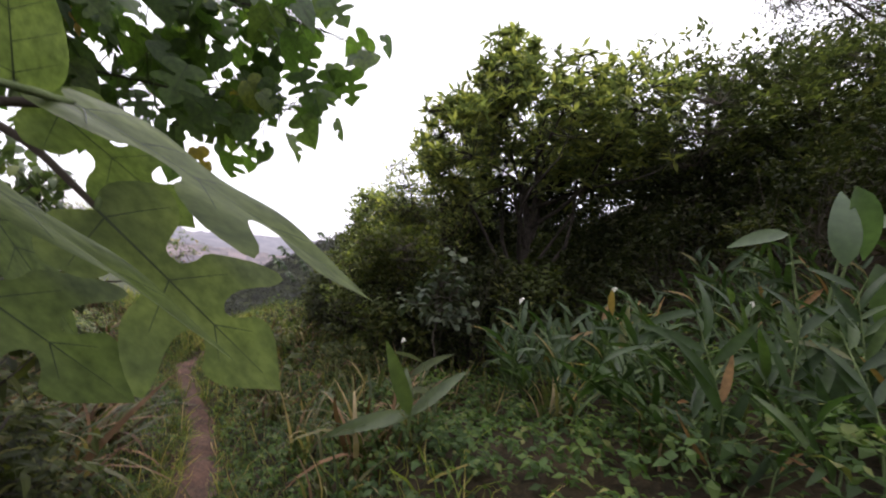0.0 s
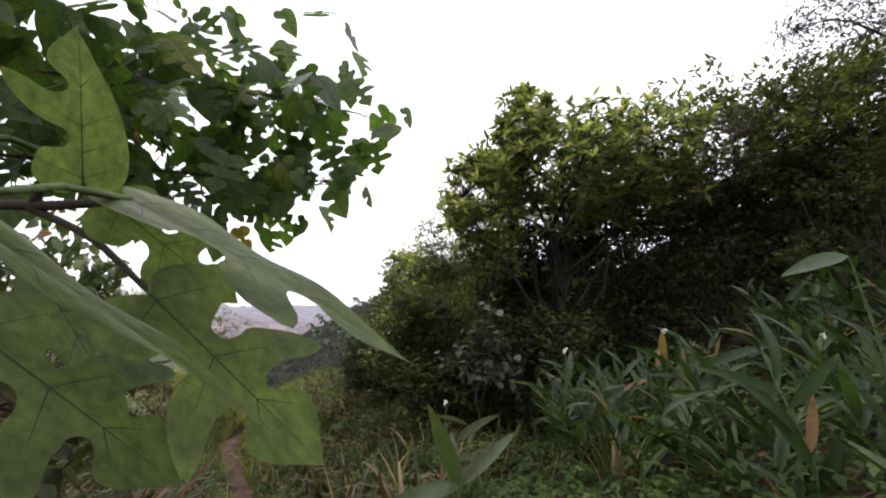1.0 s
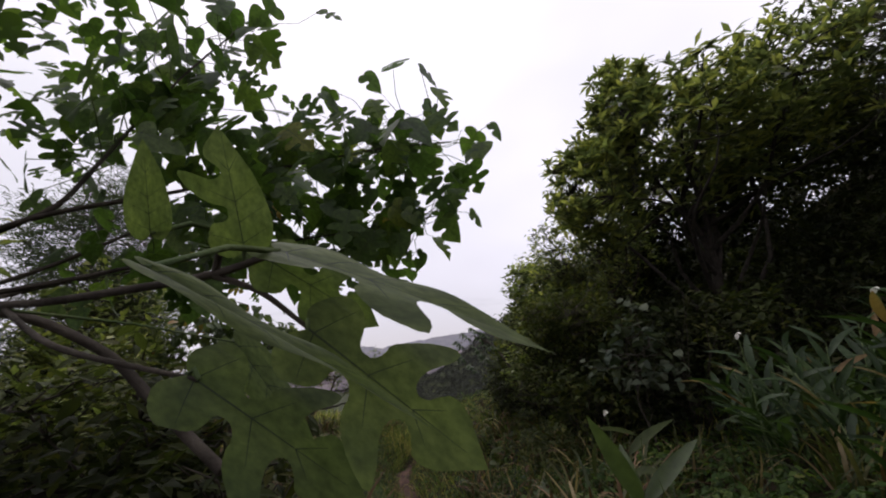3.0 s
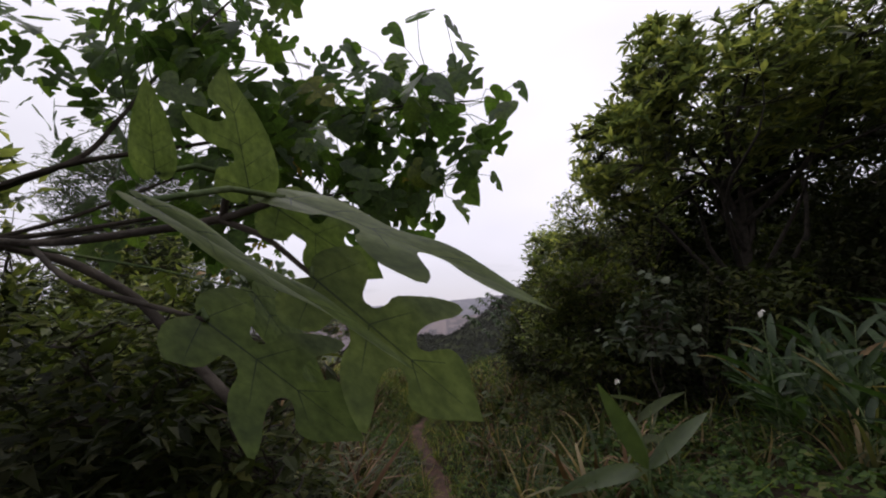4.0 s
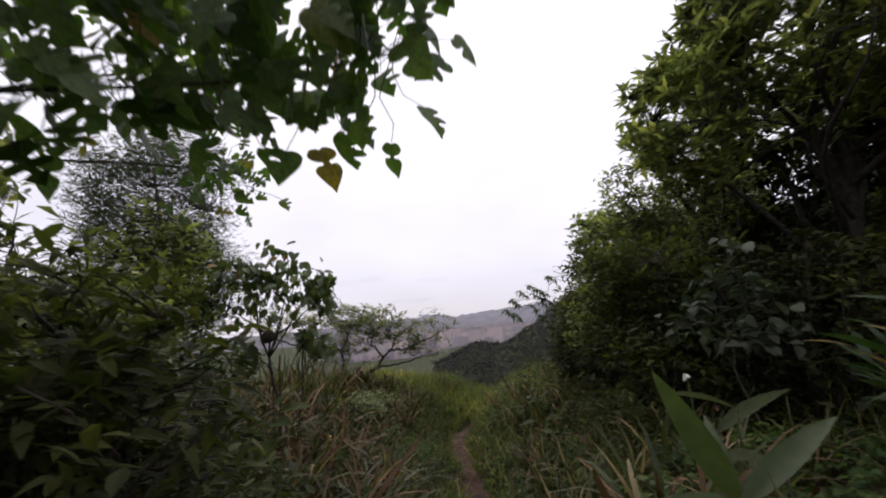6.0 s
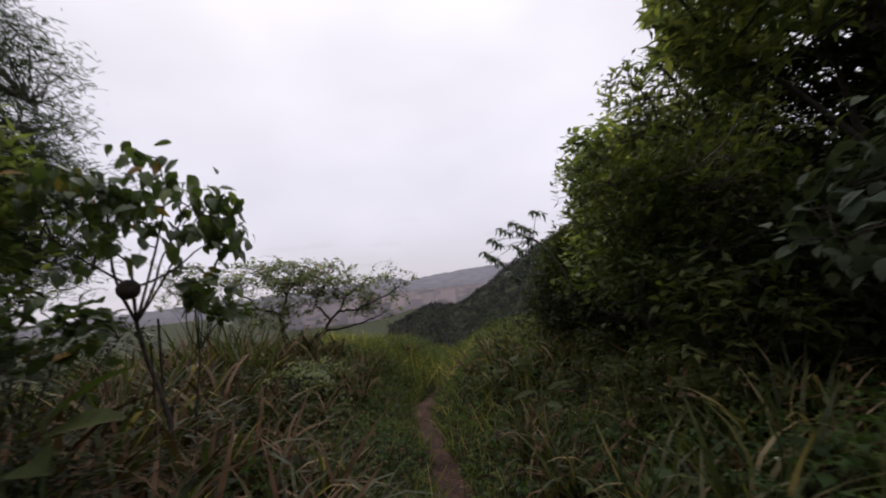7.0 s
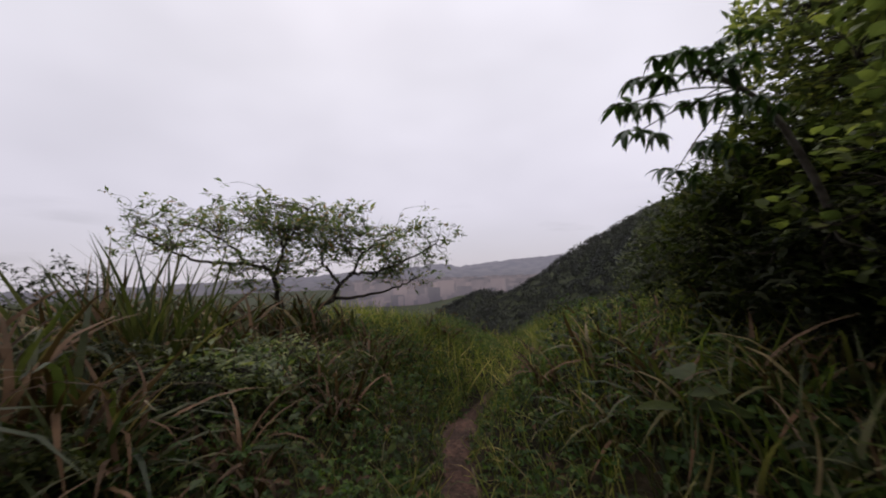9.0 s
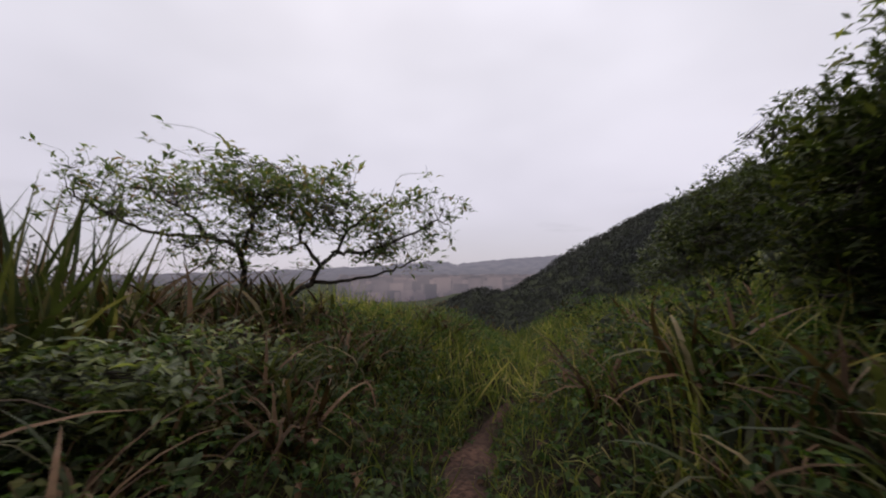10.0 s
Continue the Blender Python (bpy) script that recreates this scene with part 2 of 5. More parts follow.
def leaf_shape(length=1.0, width=0.3, rows=4, bend=0.25, fold=0.15, tip=1.0):
    """A pointed leaf along +y, its face to +z: three points across, drooping to its tip."""
    v, f = [], []
    for i in range(rows + 1):
        t = i / rows
        w = width * 0.5 * (math.sin(math.pi * min(1, t ** 0.8 * 0.97 + 0.02)) ** 0.8) if 0 < i < rows else width * 0.03
        z = -bend * t * t * length
        yy = length * t * (1 - 0.12 * bend * t)
        v += [(-w, yy, z + fold * w), (0, yy, z), (w, yy, z + fold * w)]
    for i in range(rows):
        a = 3 * i
        f += [(a, a + 1, a + 4, a + 3), (a + 1, a + 2, a + 5, a + 4)]
    return np.array(v), np.array(f)


def blade_shape(length=1.0, width=0.03, rows=5, bend=0.7):
    """A grass blade along +z that arches over to +y."""
    v, f = [], []
    for i in range(rows + 1):
        t = i / rows
        ang = bend * 1.9 * t
        yy, zz = (length * (1 - math.cos(ang)) / (bend * 1.9), length * math.sin(ang) / (bend * 1.9)) if bend > 0.01 else (0, length * t)
        w = width * 0.5 * (1 - t ** 2.2) + 0.0006
        v += [(-w, yy, zz), (w, yy, zz)]
    for i in range(rows):
        a = 2 * i
        f.append((a, a + 1, a + 3, a + 2))
    return np.array(v), np.array(f)


def lobed_shape(rng, lobes=2, droop=0.2, side=(1, 1), plain=False, rounds=2):
    """A mulberry leaf, base at 0, tip along +y, length 1: heart-shaped base, deep rounded bays between pointed lobes."""
    def half(deep):
        if lobes == 3 and deep:            # long side lobes, wide round bays
            return [(0.0, 0.0), (0.08, -0.06), (0.2, -0.08), (0.34, -0.03), (0.42, 0.06), (0.4, 0.15), (0.32, 0.23), (0.22, 0.24), (0.14, 0.26), (0.105, 0.31), (0.12, 0.36), (0.2, 0.39), (0.3, 0.4), (0.42, 0.46), (0.54, 0.57), (0.62, 0.72),
                    (0.48, 0.7), (0.36, 0.65), (0.24, 0.61), (0.14, 0.61), (0.1, 0.66), (0.12, 0.71), (0.19, 0.74), (0.26, 0.8), (0.25, 0.89), (0.14, 0.98), (0.0, 1.1)]
        pts = [(0.0, 0.0), (0.08, -0.06), (0.24, -0.07), (0.38, 0.02), (0.43, 0.13)]
        if lobes and deep:
            pts += [(0.36, 0.24), (0.22, 0.29), (0.11, 0.31), (0.085, 0.35), (0.12, 0.39)]
            if lobes > 1:
                pts += [(0.24, 0.38), (0.42, 0.41), (0.52, 0.52), (0.45, 0.59), (0.30, 0.60), (0.13, 0.59), (0.08, 0.63), (0.09, 0.68), (0.17, 0.70), (0.25, 0.75), (0.22, 0.85)]
            else:
                pts += [(0.26, 0.39), (0.38, 0.47), (0.37, 0.60), (0.25, 0.77)]
        else:
            pts += [(0.43, 0.28), (0.39, 0.45), (0.31, 0.62), (0.2, 0.79)]
        return pts + [(0.08, 0.95), (0.0, 1.05)]
    v, tri, vein = [], [], []

    def put(x, y, lift=0.0):
        z = 0.12 * abs(x) - droop * max(0, y) ** 2 - 0.3 * x * x + 0.02 * math.sin(11 * y) * abs(x) * 2 + lift
        v.append((x, y, z))
        return len(v) - 1

    def strip(p, q, w0, w1):
        """A thin raised rib from p to q."""
        last = None
        for k in range(5):
            t = k / 4
            x, y = p[0] + (q[0] - p[0]) * t, p[1] + (q[1] - p[1]) * t
            dx, dy = q[1] - p[1], p[0] - q[0]
            w = (w0 + (w1 - w0) * t) / math.hypot(dx, dy)
            pair = (put(x - dx * w, y - dy * w, 0.004), put(x + dx * w, y + dy * w, 0.004))
            if last:
                vein.extend([(last[0], last[1], pair[1]), (last[0], pair[1], pair[0])])
            last = pair

    for sx in (-1, 1):
        pts = half(side[0 if sx < 0 else 1])
        pts = [(sx * (px + rng.uniform(-0.012, 0.012) * (px > 0)), py + rng.uniform(-0.012, 0.012) * (px > 0)) for px, py in pts]
        for _ in range(0 if plain else 1 if lobes == 3 else rounds):                # round the corners off
            cut = [pts[0]]
            for (ax, ay), (bx, by) in zip(pts, pts[1:]):
                cut += [(ax * 0.75 + bx * 0.25, ay * 0.75 + by * 0.25), (ax * 0.25 + bx * 0.75, ay * 0.25 + by * 0.75)]
            pts = cut + [pts[-1]]
        fine = []
        for (ax, ay), (bx, by) in zip(pts, pts[1:]):      # rounded, faintly toothed margin
            fine += [(ax + (bx - ax) * t + sx * rng.uniform(-0.004, 0.004) * (0 < t), ay + (by - ay) * t) for t in ((0.0,) if plain else (0.0, 0.5))]
        fine.append(pts[-1])
        outline = fine + [(0.0, 1.05 - 0.105 * k) for k in (range(3, 10, 3) if plain else range(1, 10))]
        bm = bmesh.new()
        ring = [bm.verts.new((x, y, 0)) for x, y in outline]
        face = bm.faces.new(ring if sx > 0 else ring[::-1])
        face.normal_update()
        bmesh.ops.triangulate(bm, faces=[face])
        bmesh.ops.subdivide_edges(bm, edges=[e for e in bm.edges if not e.is_boundary and e.calc_length() > 0.25], cuts=1)
        bm.normal_update()
        bmesh.ops.triangulate(bm, faces=[fc for fc in bm.faces if len(fc.verts) > 3])
        bm.verts.index_update()
        start = len(v)
        for q in bm.verts:
            put(q.co.x, q.co.y)
        tri += [tuple(start + q.index for q in fc.verts) for fc in bm.faces]
        bm.free()
        for y0, tip in () if plain else ((0.04, (0.40, 0.16)), (0.22, (0.42, 0.36)), (0.40, (0.36, 0.55)), (0.67, (0.17, 0.83))):
            if tip[0] > 0.38 and tip[1] > 0.3 and side[0 if sx < 0 else 1] and lobes:
                continue
            strip((0.0, y0), (sx * tip[0] * 0.85, y0 + (tip[1] - y0) * 0.85), 0.004, 0.0015)
    if not plain:
        strip((0.0, -0.02), (0.0, 0.98), 0.009, 0.002)
    return np.array(v), np.array(tri), np.array(vein)


def frames_from(dirs, ups, rng=None, roll=0.0):
    """Turns whose y is dirs and whose z is as near ups as may be."""
    y = dirs / np.linalg.norm(dirs, axis=1, keepdims=True)
    x = np.cross(y, ups)
    x /= np.linalg.norm(x, axis=1, keepdims=True) + 1e-9
    z = np.cross(x, y)
    return np.stack([x, y, z], 2)


def scatter(shapes, places, turns, sizes, pick=None, rng=None):
    """One vertex and face array from copies of the shapes."""
    n = len(places)
    if pick is None:
        pick = rng.integers(0, len(shapes), n)
    vs, fs, off = [], [], 0
    for k, (sv, sf) in enumerate(shapes):
        ids = np.where(pick == k)[0]
        if not len(ids):
            continue
        pts = np.einsum("nij,vj->nvi", turns[ids], sv) * np.asarray(sizes)[ids][:, None, None] + places[ids][:, None, :]
        vs.append(pts.reshape(-1, 3))
        fs.append((sf[None] + (np.arange(len(ids)) * len(sv))[:, None, None]).reshape(-1, sf.shape[1]) + off)
        off += len(ids) * len(sv)
    return np.concatenate(vs), np.concatenate(fs)


def tube(points, radii, sides=6, base=0):
    pts = np.asarray(points, float)
    tang = np.gradient(pts, axis=0)
    tang /= np.linalg.norm(tang, axis=1, keepdims=True) + 1e-9
    ref = np.array([0.3, 0.9, 0.2]) if abs(tang[0, 2]) > 0.8 else np.array([0, 0, 1.0])
    a = np.cross(tang, ref)
    a /= np.linalg.norm(a, axis=1, keepdims=True) + 1e-9
    b = np.cross(tang, a)
    th = np.arange(sides) * 2 * np.pi / sides
    ring = a[:, None] * np.cos(th)[None, :, None] + b[:, None] * np.sin(th)[None, :, None]
    v = (pts[:, None] + ring * np.asarray(radii)[:, None, None]).reshape(-1, 3)
    f = []
    for i in range(len(pts) - 1):
        for j in range(sides):
            k = (j + 1) % sides
            f.append((base + i * sides + j, base + i * sides + k, base + (i + 1) * sides + k, base + (i + 1) * sides + j))
    return v, np.array(f)


def wander(p, q, rng, amount, steps=6, sag=0.0):
    """A smoothly crooked line from p to q."""
    p, q = np.asarray(p, float), np.asarray(q, float)
    t = np.linspace(0, 1, steps + 1)[:, None]
    line = p + (q - p) * t
    far = np.linalg.norm(q - p)
    for k in (1, 2, 3):
        line += rng.normal(0, amount / k, (1, 3)) * np.sin(np.pi * k * t) * far
    line[:, 2] += sag * np.sin(np.pi * t[:, 0])
    return line


def wood(limbs, sides=6):
    vs, fs, base = [], [], 0
    for pts, r0, r1 in limbs:
        v, f = tube(pts, np.linspace(r0, r1, len(pts)), sides, base)
        vs.append(v)
        fs.append(f)
        base += len(v)
    return np.concatenate(vs), np.concatenate(fs)


def limbs_to(base, top, tips, rng, r0, r_tip=0.004, forks=7, wiggle=0.05, low=0.35):
    """A trunk from base to top, limbs from it to spread tips, twigs from the limbs to all tips."""
    trunk = wander(base, top, rng, wiggle, 8)
    out = [(trunk, r0, r0 * 0.45)]
    far = [tips[rng.integers(len(tips))]]
    while len(far) < forks:                       # spread out over the tips
        d = np.min([np.linalg.norm(tips - q, axis=1) for q in far], axis=0)
        far.append(tips[int(np.argmax(d * rng.uniform(0.6, 1.0, len(d))))])
    lines = []
    for q in far:
        i = rng.integers(int(low * len(trunk)), len(trunk))
        ln = wander(trunk[i], q, rng, wiggle * 1.3, 8, 0.06 * np.linalg.norm(q - trunk[i]))
        lines.append(ln)
        out.append((ln, r0 * 0.42, r_tip))
    nodes = np.concatenate([ln[1:] for ln in lines] + [trunk[4:]])
    for q in tips:
        d = np.linalg.norm(nodes - q, axis=1) + 0.6 * np.clip(nodes[:, 2] - q[2], 0, None)
        p = nodes[int(np.argmin(d))]
        if np.linalg.norm(p - q) > 0.05:
            out.append((wander(p, q, rng, 0.06, 3), r_tip * 1.8, r_tip * 0.7))
    return out


def whorls(tips, shapes, rng, per=8, size=0.12, spread=0.8, up=0.5, droop=0.0, scatter_r=0.05):
    """Leaves in tufts round the tips."""
    n = len(tips) * per
    c = np.repeat(tips, per, axis=0)
    az = rng.uniform(0, 2 * np.pi, n)
    d = np.stack([np.cos(az) * spread, np.sin(az) * spread, rng.normal(up - droop, 0.35, n)], 1)
    upv = np.stack([rng.normal(0, 0.35, n), rng.normal(0, 0.35, n), np.ones(n)], 1)
    p = c + rng.normal(0, scatter_r, (n, 3))
    return scatter(shapes, p, frames_from(d, upv), size * rng.uniform(0.65, 1.2, n), rng=rng)


def ball_tips(rng, centre, radii, count, shell=0.5):
    """Points in an uneven egg: most near its skin."""
    d = rng.normal(0, 1, (count, 3))
    d /= np.linalg.norm(d, axis=1, keepdims=True)
    lump = 1 + 0.16 * np.sin(3.1 * d[:, 0] + 2 * d[:, 1] + centre[0]) + 0.12 * np.sin(5.3 * d[:, 2] + 4.1 * d[:, 1] + centre[1])
    r = (shell + (1 - shell) * rng.uniform(0, 1, count) ** 0.6) * lump
    return np.asarray(centre) + d * r[:, None] * np.asarray(radii)


def tree(name, base, top, eggs, shapes, mat, bark, label, category, seed, per=8, size=0.12, r0=0.08, forks=9, up=0.5, spread=0.8, group="", scatter_r=0.06, low=0.35, tips=None):
    """eggs: (centre, radii, tips). A thing with trunk and crown."""
    rng = np.random.default_rng(seed)
    base = np.asarray(base, float)
    base[2] = float(ground(base[0], base[1])) - 0.06
    ob = holder(name, base, label, category, group)
    if tips is None:
        tips = np.concatenate([ball_tips(rng, c, r, k) for c, r, k in eggs])
    g = ground(tips[:, 0], tips[:, 1])
    tips = tips[tips[:, 2] > g + 0.08]
    every = limbs_to(base, np.asarray(top, float), tips, rng, r0, forks=forks, low=low)
    for k, limb in enumerate(every[:forks + 1]):
        v, f = wood([limb], 8)
        part("limb" if k else "trunk", to_mesh("limb", v - base, [f], [bark]), ob)
    if len(every) > forks + 1:
        v, f = wood(every[forks + 1:], 3)
        part("fine_branching", to_mesh("fine_branching", v - base, [f], [bark]), ob, kind="stuff")
    v, f = whorls(tips, shapes, rng, per, size, spread, up, scatter_r=scatter_r)
    part("crown", to_mesh("crown", v - base, [f], [mat], False), ob)
    return ob


# ================= ground =================


def graded(reach, step, grow, start):
    out, p, s = [0.0], 0.0, step
    while p < reach:
        s = step if p < start else s * grow
        p += s
        out.append(p)
    return out


def axis(centre, reach, step=0.14, grow=1.09, start=11.0):
    g = graded(reach, step, grow, start)
    return np.array([centre - q for q in g[:0:-1]] + [centre + q for q in g])


xs, ys = axis(-4.0, 4200), axis(6.0, 4200)
gx, gy = np.meshgrid(xs, ys)
gz = ground(gx, gy)
gv = np.stack([gx.ravel(), gy.ravel(), gz.ravel()], 1)
ii = np.arange(len(ys) - 1)[:, None] * len(xs) + np.arange(len(xs) - 1)[None]
gf = np.stack([ii, ii + 1, ii + 1 + len(xs), ii + len(xs)], 2).reshape(-1, 4)
m, nt, b = material("soil_and_litter", 0.95, 0.15)
n1 = noise_tex(nt, 1.3, 5)
n2 = noise_tex(nt, 22.0, 5)
near_soil = ramp(nt, n1, [(0.35, (0.018, 0.015, 0.009)), (0.65, (0.042, 0.032, 0.018))])
pasture = ramp(nt, n1, [(0.35, (0.035, 0.045, 0.024)), (0.65, (0.06, 0.07, 0.036))])
away = nt.nodes.new("ShaderNodeVectorMath")
away.operation = "LENGTH"
nt.links.new(nt.nodes.new("ShaderNodeNewGeometry").outputs["Position"], away.inputs[0])
grade = nt.nodes.new("ShaderNodeMapRange")
grade.inputs[1].default_value, grade.inputs[2].default_value = 13.0, 24.0
nt.links.new(away.outputs["Value"], grade.inputs[0])
blend = nt.nodes.new("ShaderNodeMix")
blend.data_type = "RGBA"
nt.links.new(grade.outputs[0], blend.inputs[0])
nt.links.new(near_soil, blend.inputs[6])
nt.links.new(pasture, blend.inputs[7])
c1 = blend.outputs[2]
c2 = ramp(nt, n2, [(0.3, (0.5, 0.5, 0.5)), (0.7, (1.3, 1.2, 1.1))])
nt.links.new(mix(nt, "MULTIPLY", 1.0, c1, c2), b.inputs["Base Color"])
bump(nt, b, n2, 0.8, 0.03)
M_SOIL = m
tagged(part("ground", to_mesh("ground", gv, [gf], [M_SOIL])), "dark soil slope with leaf litter under the plants", "ground", kind="structure")

# trodden trail, a thin worn strip on the ground
m, nt, b = material("trodden_earth", 0.9, 0.2)
n2 = noise_tex(nt, 30.0, 6)
n1 = noise_tex(nt, 3.0, 4)
c = mix(nt, "MULTIPLY", 1.0, ramp(nt, n1, [(0.3, (0.032, 0.02, 0.014)), (0.7, (0.105, 0.058, 0.042))]), ramp(nt, n2, [(0.35, (0.35, 0.33, 0.3)), (0.65, (1.4, 1.35, 1.3))]))
nt.links.new(c, b.inputs["Base Color"])
bump(nt, b, n2, 0.9, 0.02)
M_TRAIL = m
rng = np.random.default_rng(5)
fine = []
for i in range(1, len(TP) - 3):
    for t in np.linspace(0, 1, int(SLEN[i] / 0.12) + 1, endpoint=False):
        fine.append(TP[i, :2] * (1 - t) + TP[i + 1, :2] * t)
fine = np.array(fine)
fine = np.stack([np.convolve(np.pad(fine[:, k], 6, mode="edge"), np.ones(13) / 13, "valid") for k in (0, 1)], 1)
tang = np.gradient(fine, axis=0)
tang /= np.linalg.norm(tang, axis=1, keepdims=True)
wide = 0.17 + 0.035 * np.sin(np.arange(len(fine)) * 0.45) + rng.uniform(-0.045, 0.045, len(fine))
wide *= 1 - 0.9 * smooth(9.3, 10.8, trail_coords(fine[:, 0], fine[:, 1])[0])
v = []
for k in (-1.0, -0.5, 0.0, 0.5, 1.0):
    q = fine + np.stack([tang[:, 1], -tang[:, 0]], 1) * (wide * k)[:, None]
    v.append(np.column_stack([q, ground(q[:, 0], q[:, 1]) + 0.035 - 0.03 * abs(k)]))
v = np.stack(v, 1).reshape(-1, 3)
ii = np.arange(len(fine) - 1)[:, None] * 5 + np.arange(4)[None]
f = np.stack([ii, ii + 1, ii + 6, ii + 5], 2).reshape(-1, 4)
tagged(part("trail", to_mesh("trail", v, [f], [M_TRAIL])), "narrow trodden footpath of reddish brown earth", "path", kind="structure")

# ================= distance =================


# unlit distance: daylight and haze are baked into an emission colour
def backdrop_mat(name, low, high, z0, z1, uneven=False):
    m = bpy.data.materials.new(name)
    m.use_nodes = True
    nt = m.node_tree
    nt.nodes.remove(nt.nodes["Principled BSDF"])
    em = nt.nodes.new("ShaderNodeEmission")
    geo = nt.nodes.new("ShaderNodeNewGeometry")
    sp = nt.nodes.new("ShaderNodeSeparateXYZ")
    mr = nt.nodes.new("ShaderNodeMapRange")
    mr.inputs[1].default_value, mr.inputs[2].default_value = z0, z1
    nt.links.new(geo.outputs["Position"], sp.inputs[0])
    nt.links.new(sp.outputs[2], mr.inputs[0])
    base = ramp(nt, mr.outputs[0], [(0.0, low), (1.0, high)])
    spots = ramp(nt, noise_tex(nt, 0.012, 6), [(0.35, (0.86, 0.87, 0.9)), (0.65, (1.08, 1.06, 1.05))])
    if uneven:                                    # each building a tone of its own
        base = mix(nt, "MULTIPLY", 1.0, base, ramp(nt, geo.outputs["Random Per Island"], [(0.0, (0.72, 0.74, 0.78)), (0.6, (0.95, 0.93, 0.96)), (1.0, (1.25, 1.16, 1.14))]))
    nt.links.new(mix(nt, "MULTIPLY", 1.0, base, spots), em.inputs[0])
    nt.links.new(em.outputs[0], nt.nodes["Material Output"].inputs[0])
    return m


def far_ridge(dist, azs, els, mat, name, label, seed, rough=0.004):
    rng = np.random.default_rng(seed)
    A = np.arange(azs[0], azs[-1], 0.15)
    E = np.interp(A, azs, els) + np.convolve(rng.normal(0, 1, len(A)), np.ones(5) / 5, "same") * rough * 40
    v, f = [], []
    for i, (aa, ee) in enumerate(zip(A, E)):
        c, s = math.cos(radians(aa)), math.sin(radians(aa))
        top = dist * math.tan(radians(ee)) + 0.5
        for k, (d, z) in enumerate(((dist * 0.75, -80), (dist * 0.9, -80 + (top + 80) * 0.55), (dist, top), (dist * 1.15, -80))):
            v.append((-s * d, c * d, z))
        if i:
            o = 4 * i
            f += [(o - 4 + k, o + k, o + k + 1, o - 3 + k) for k in range(3)]
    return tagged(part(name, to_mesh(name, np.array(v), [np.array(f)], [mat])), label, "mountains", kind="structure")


# the mountains' violet haze is their own glow
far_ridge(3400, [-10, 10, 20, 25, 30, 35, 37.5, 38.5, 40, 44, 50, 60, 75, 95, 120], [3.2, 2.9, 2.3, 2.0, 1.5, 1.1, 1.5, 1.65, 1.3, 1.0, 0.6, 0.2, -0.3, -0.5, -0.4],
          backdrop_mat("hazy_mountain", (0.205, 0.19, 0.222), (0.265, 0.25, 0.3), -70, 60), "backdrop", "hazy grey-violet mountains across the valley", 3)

# ================= leaf shapes =================
L_OVAL = [leaf_shape(1.0, 0.36, 2, b_, 0.25) for b_ in (0.05, 0.25, 0.45)]
L_OVALN = [leaf_shape(1.0, 0.36, 3, b_, 0.25) for b_ in (0.05, 0.25, 0.45)]
L_BROAD = [leaf_shape(1.0, 0.66, 4, b_, 0.15) for b_ in (0.2, 0.5)]
L_LANCE = [leaf_shape(1.0, 0.17, 6, b_, 0.35) for b_ in (0.15, 0.45, 0.8)]
L_KITE = [(np.array([(0, 0, 0), (-w, 0.45, 0.06), (0, 1, -d_), (w, 0.45, 0.06)]), np.array([(0, 2, 1), (0, 3, 2)])) for w, d_ in ((0.32, 0.1), (0.36, 0.3), (0.24, 0.2))]
L_MID = [(np.array([(0, 0, 0), (-w, 0.42, 0.2 * w - 0.03), (0, 0.5, -0.04), (w, 0.42, 0.2 * w - 0.03), (0, 1, -d_)]), np.array([(0, 2, 1), (0, 3, 2), (1, 2, 4), (2, 3, 4)])) for w, d_ in ((0.19, 0.12), (0.2, 0.3), (0.17, 0.45))]
L_HERB = [(v_ * (1.9, 1, 1), f_) for v_, f_ in L_MID]
rngl = random.Random(4)
L_NEAR = [lobed_shape(rngl, 3, 0.04), lobed_shape(rngl, 3, 0.1, (1, 0)), lobed_shape(rngl, 3, 0.06, (0, 1)), lobed_shape(rngl, 0, 0.06)]
L_LOBED = [lobed_shape(rngl, 2, 0.15, rounds=1), lobed_shape(rngl, 1, 0.3, rounds=1), lobed_shape(rngl, 2, 0.35, (1, 0), rounds=1), lobed_shape(rngl, 1, 0.2, (0, 1), rounds=1), lobed_shape(rngl, 0, 0.3, rounds=1)]


L_LOBEDP = [lobed_shape(rngl, a_, 0.25, b_, True)[:2] for a_, b_ in ((2, (1, 1)), (2, (1, 0)), (1, (1, 1)), (2, (0, 1)))]
L_NEEDLE = [(np.array([(0, 0, 0), (-0.05, 0.5, 0.02), (0, 1, -0.1), (0.05, 0.5, 0.02)]), np.array([(0, 2, 1), (0, 3, 2)]))]


def shape_mesh(name, shape, *mats):
    return to_mesh(name, shape[0], list(shape[1:]), mats)


def aim(base, tip, facing, offset=(0, 0, 0), wide=1.0):
    """The pose of a leaf whose base and tip are given and whose face looks towards facing."""
    base, tip = Vector(base) - Vector(offset), Vector(tip) - Vector(offset)
    y = (tip - base)
    size = y.length
    y.normalize()
    x = y.cross(Vector(facing)).normalized()
    z = x.cross(y)
    m = Matrix((x, y, z)).transposed().to_4x4() @ Matrix.Diagonal((size * wide, size, size, 1))
    m.translation = base
    return m


def leaf_part(parent, mesh, m, name="leaf", label=""):
    ob = part(name, mesh, parent, label)
    ob.matrix_basis = m
    return ob


def rod(name, pts, r0, r1, mat, parent, label="", sides=7):
    o = np.array(parent.location)
    v, f = tube(np.array(pts) - o, np.linspace(r0, r1, len(pts)), sides)
    return part(name, to_mesh(name, v, [f], [mat]), parent, label)


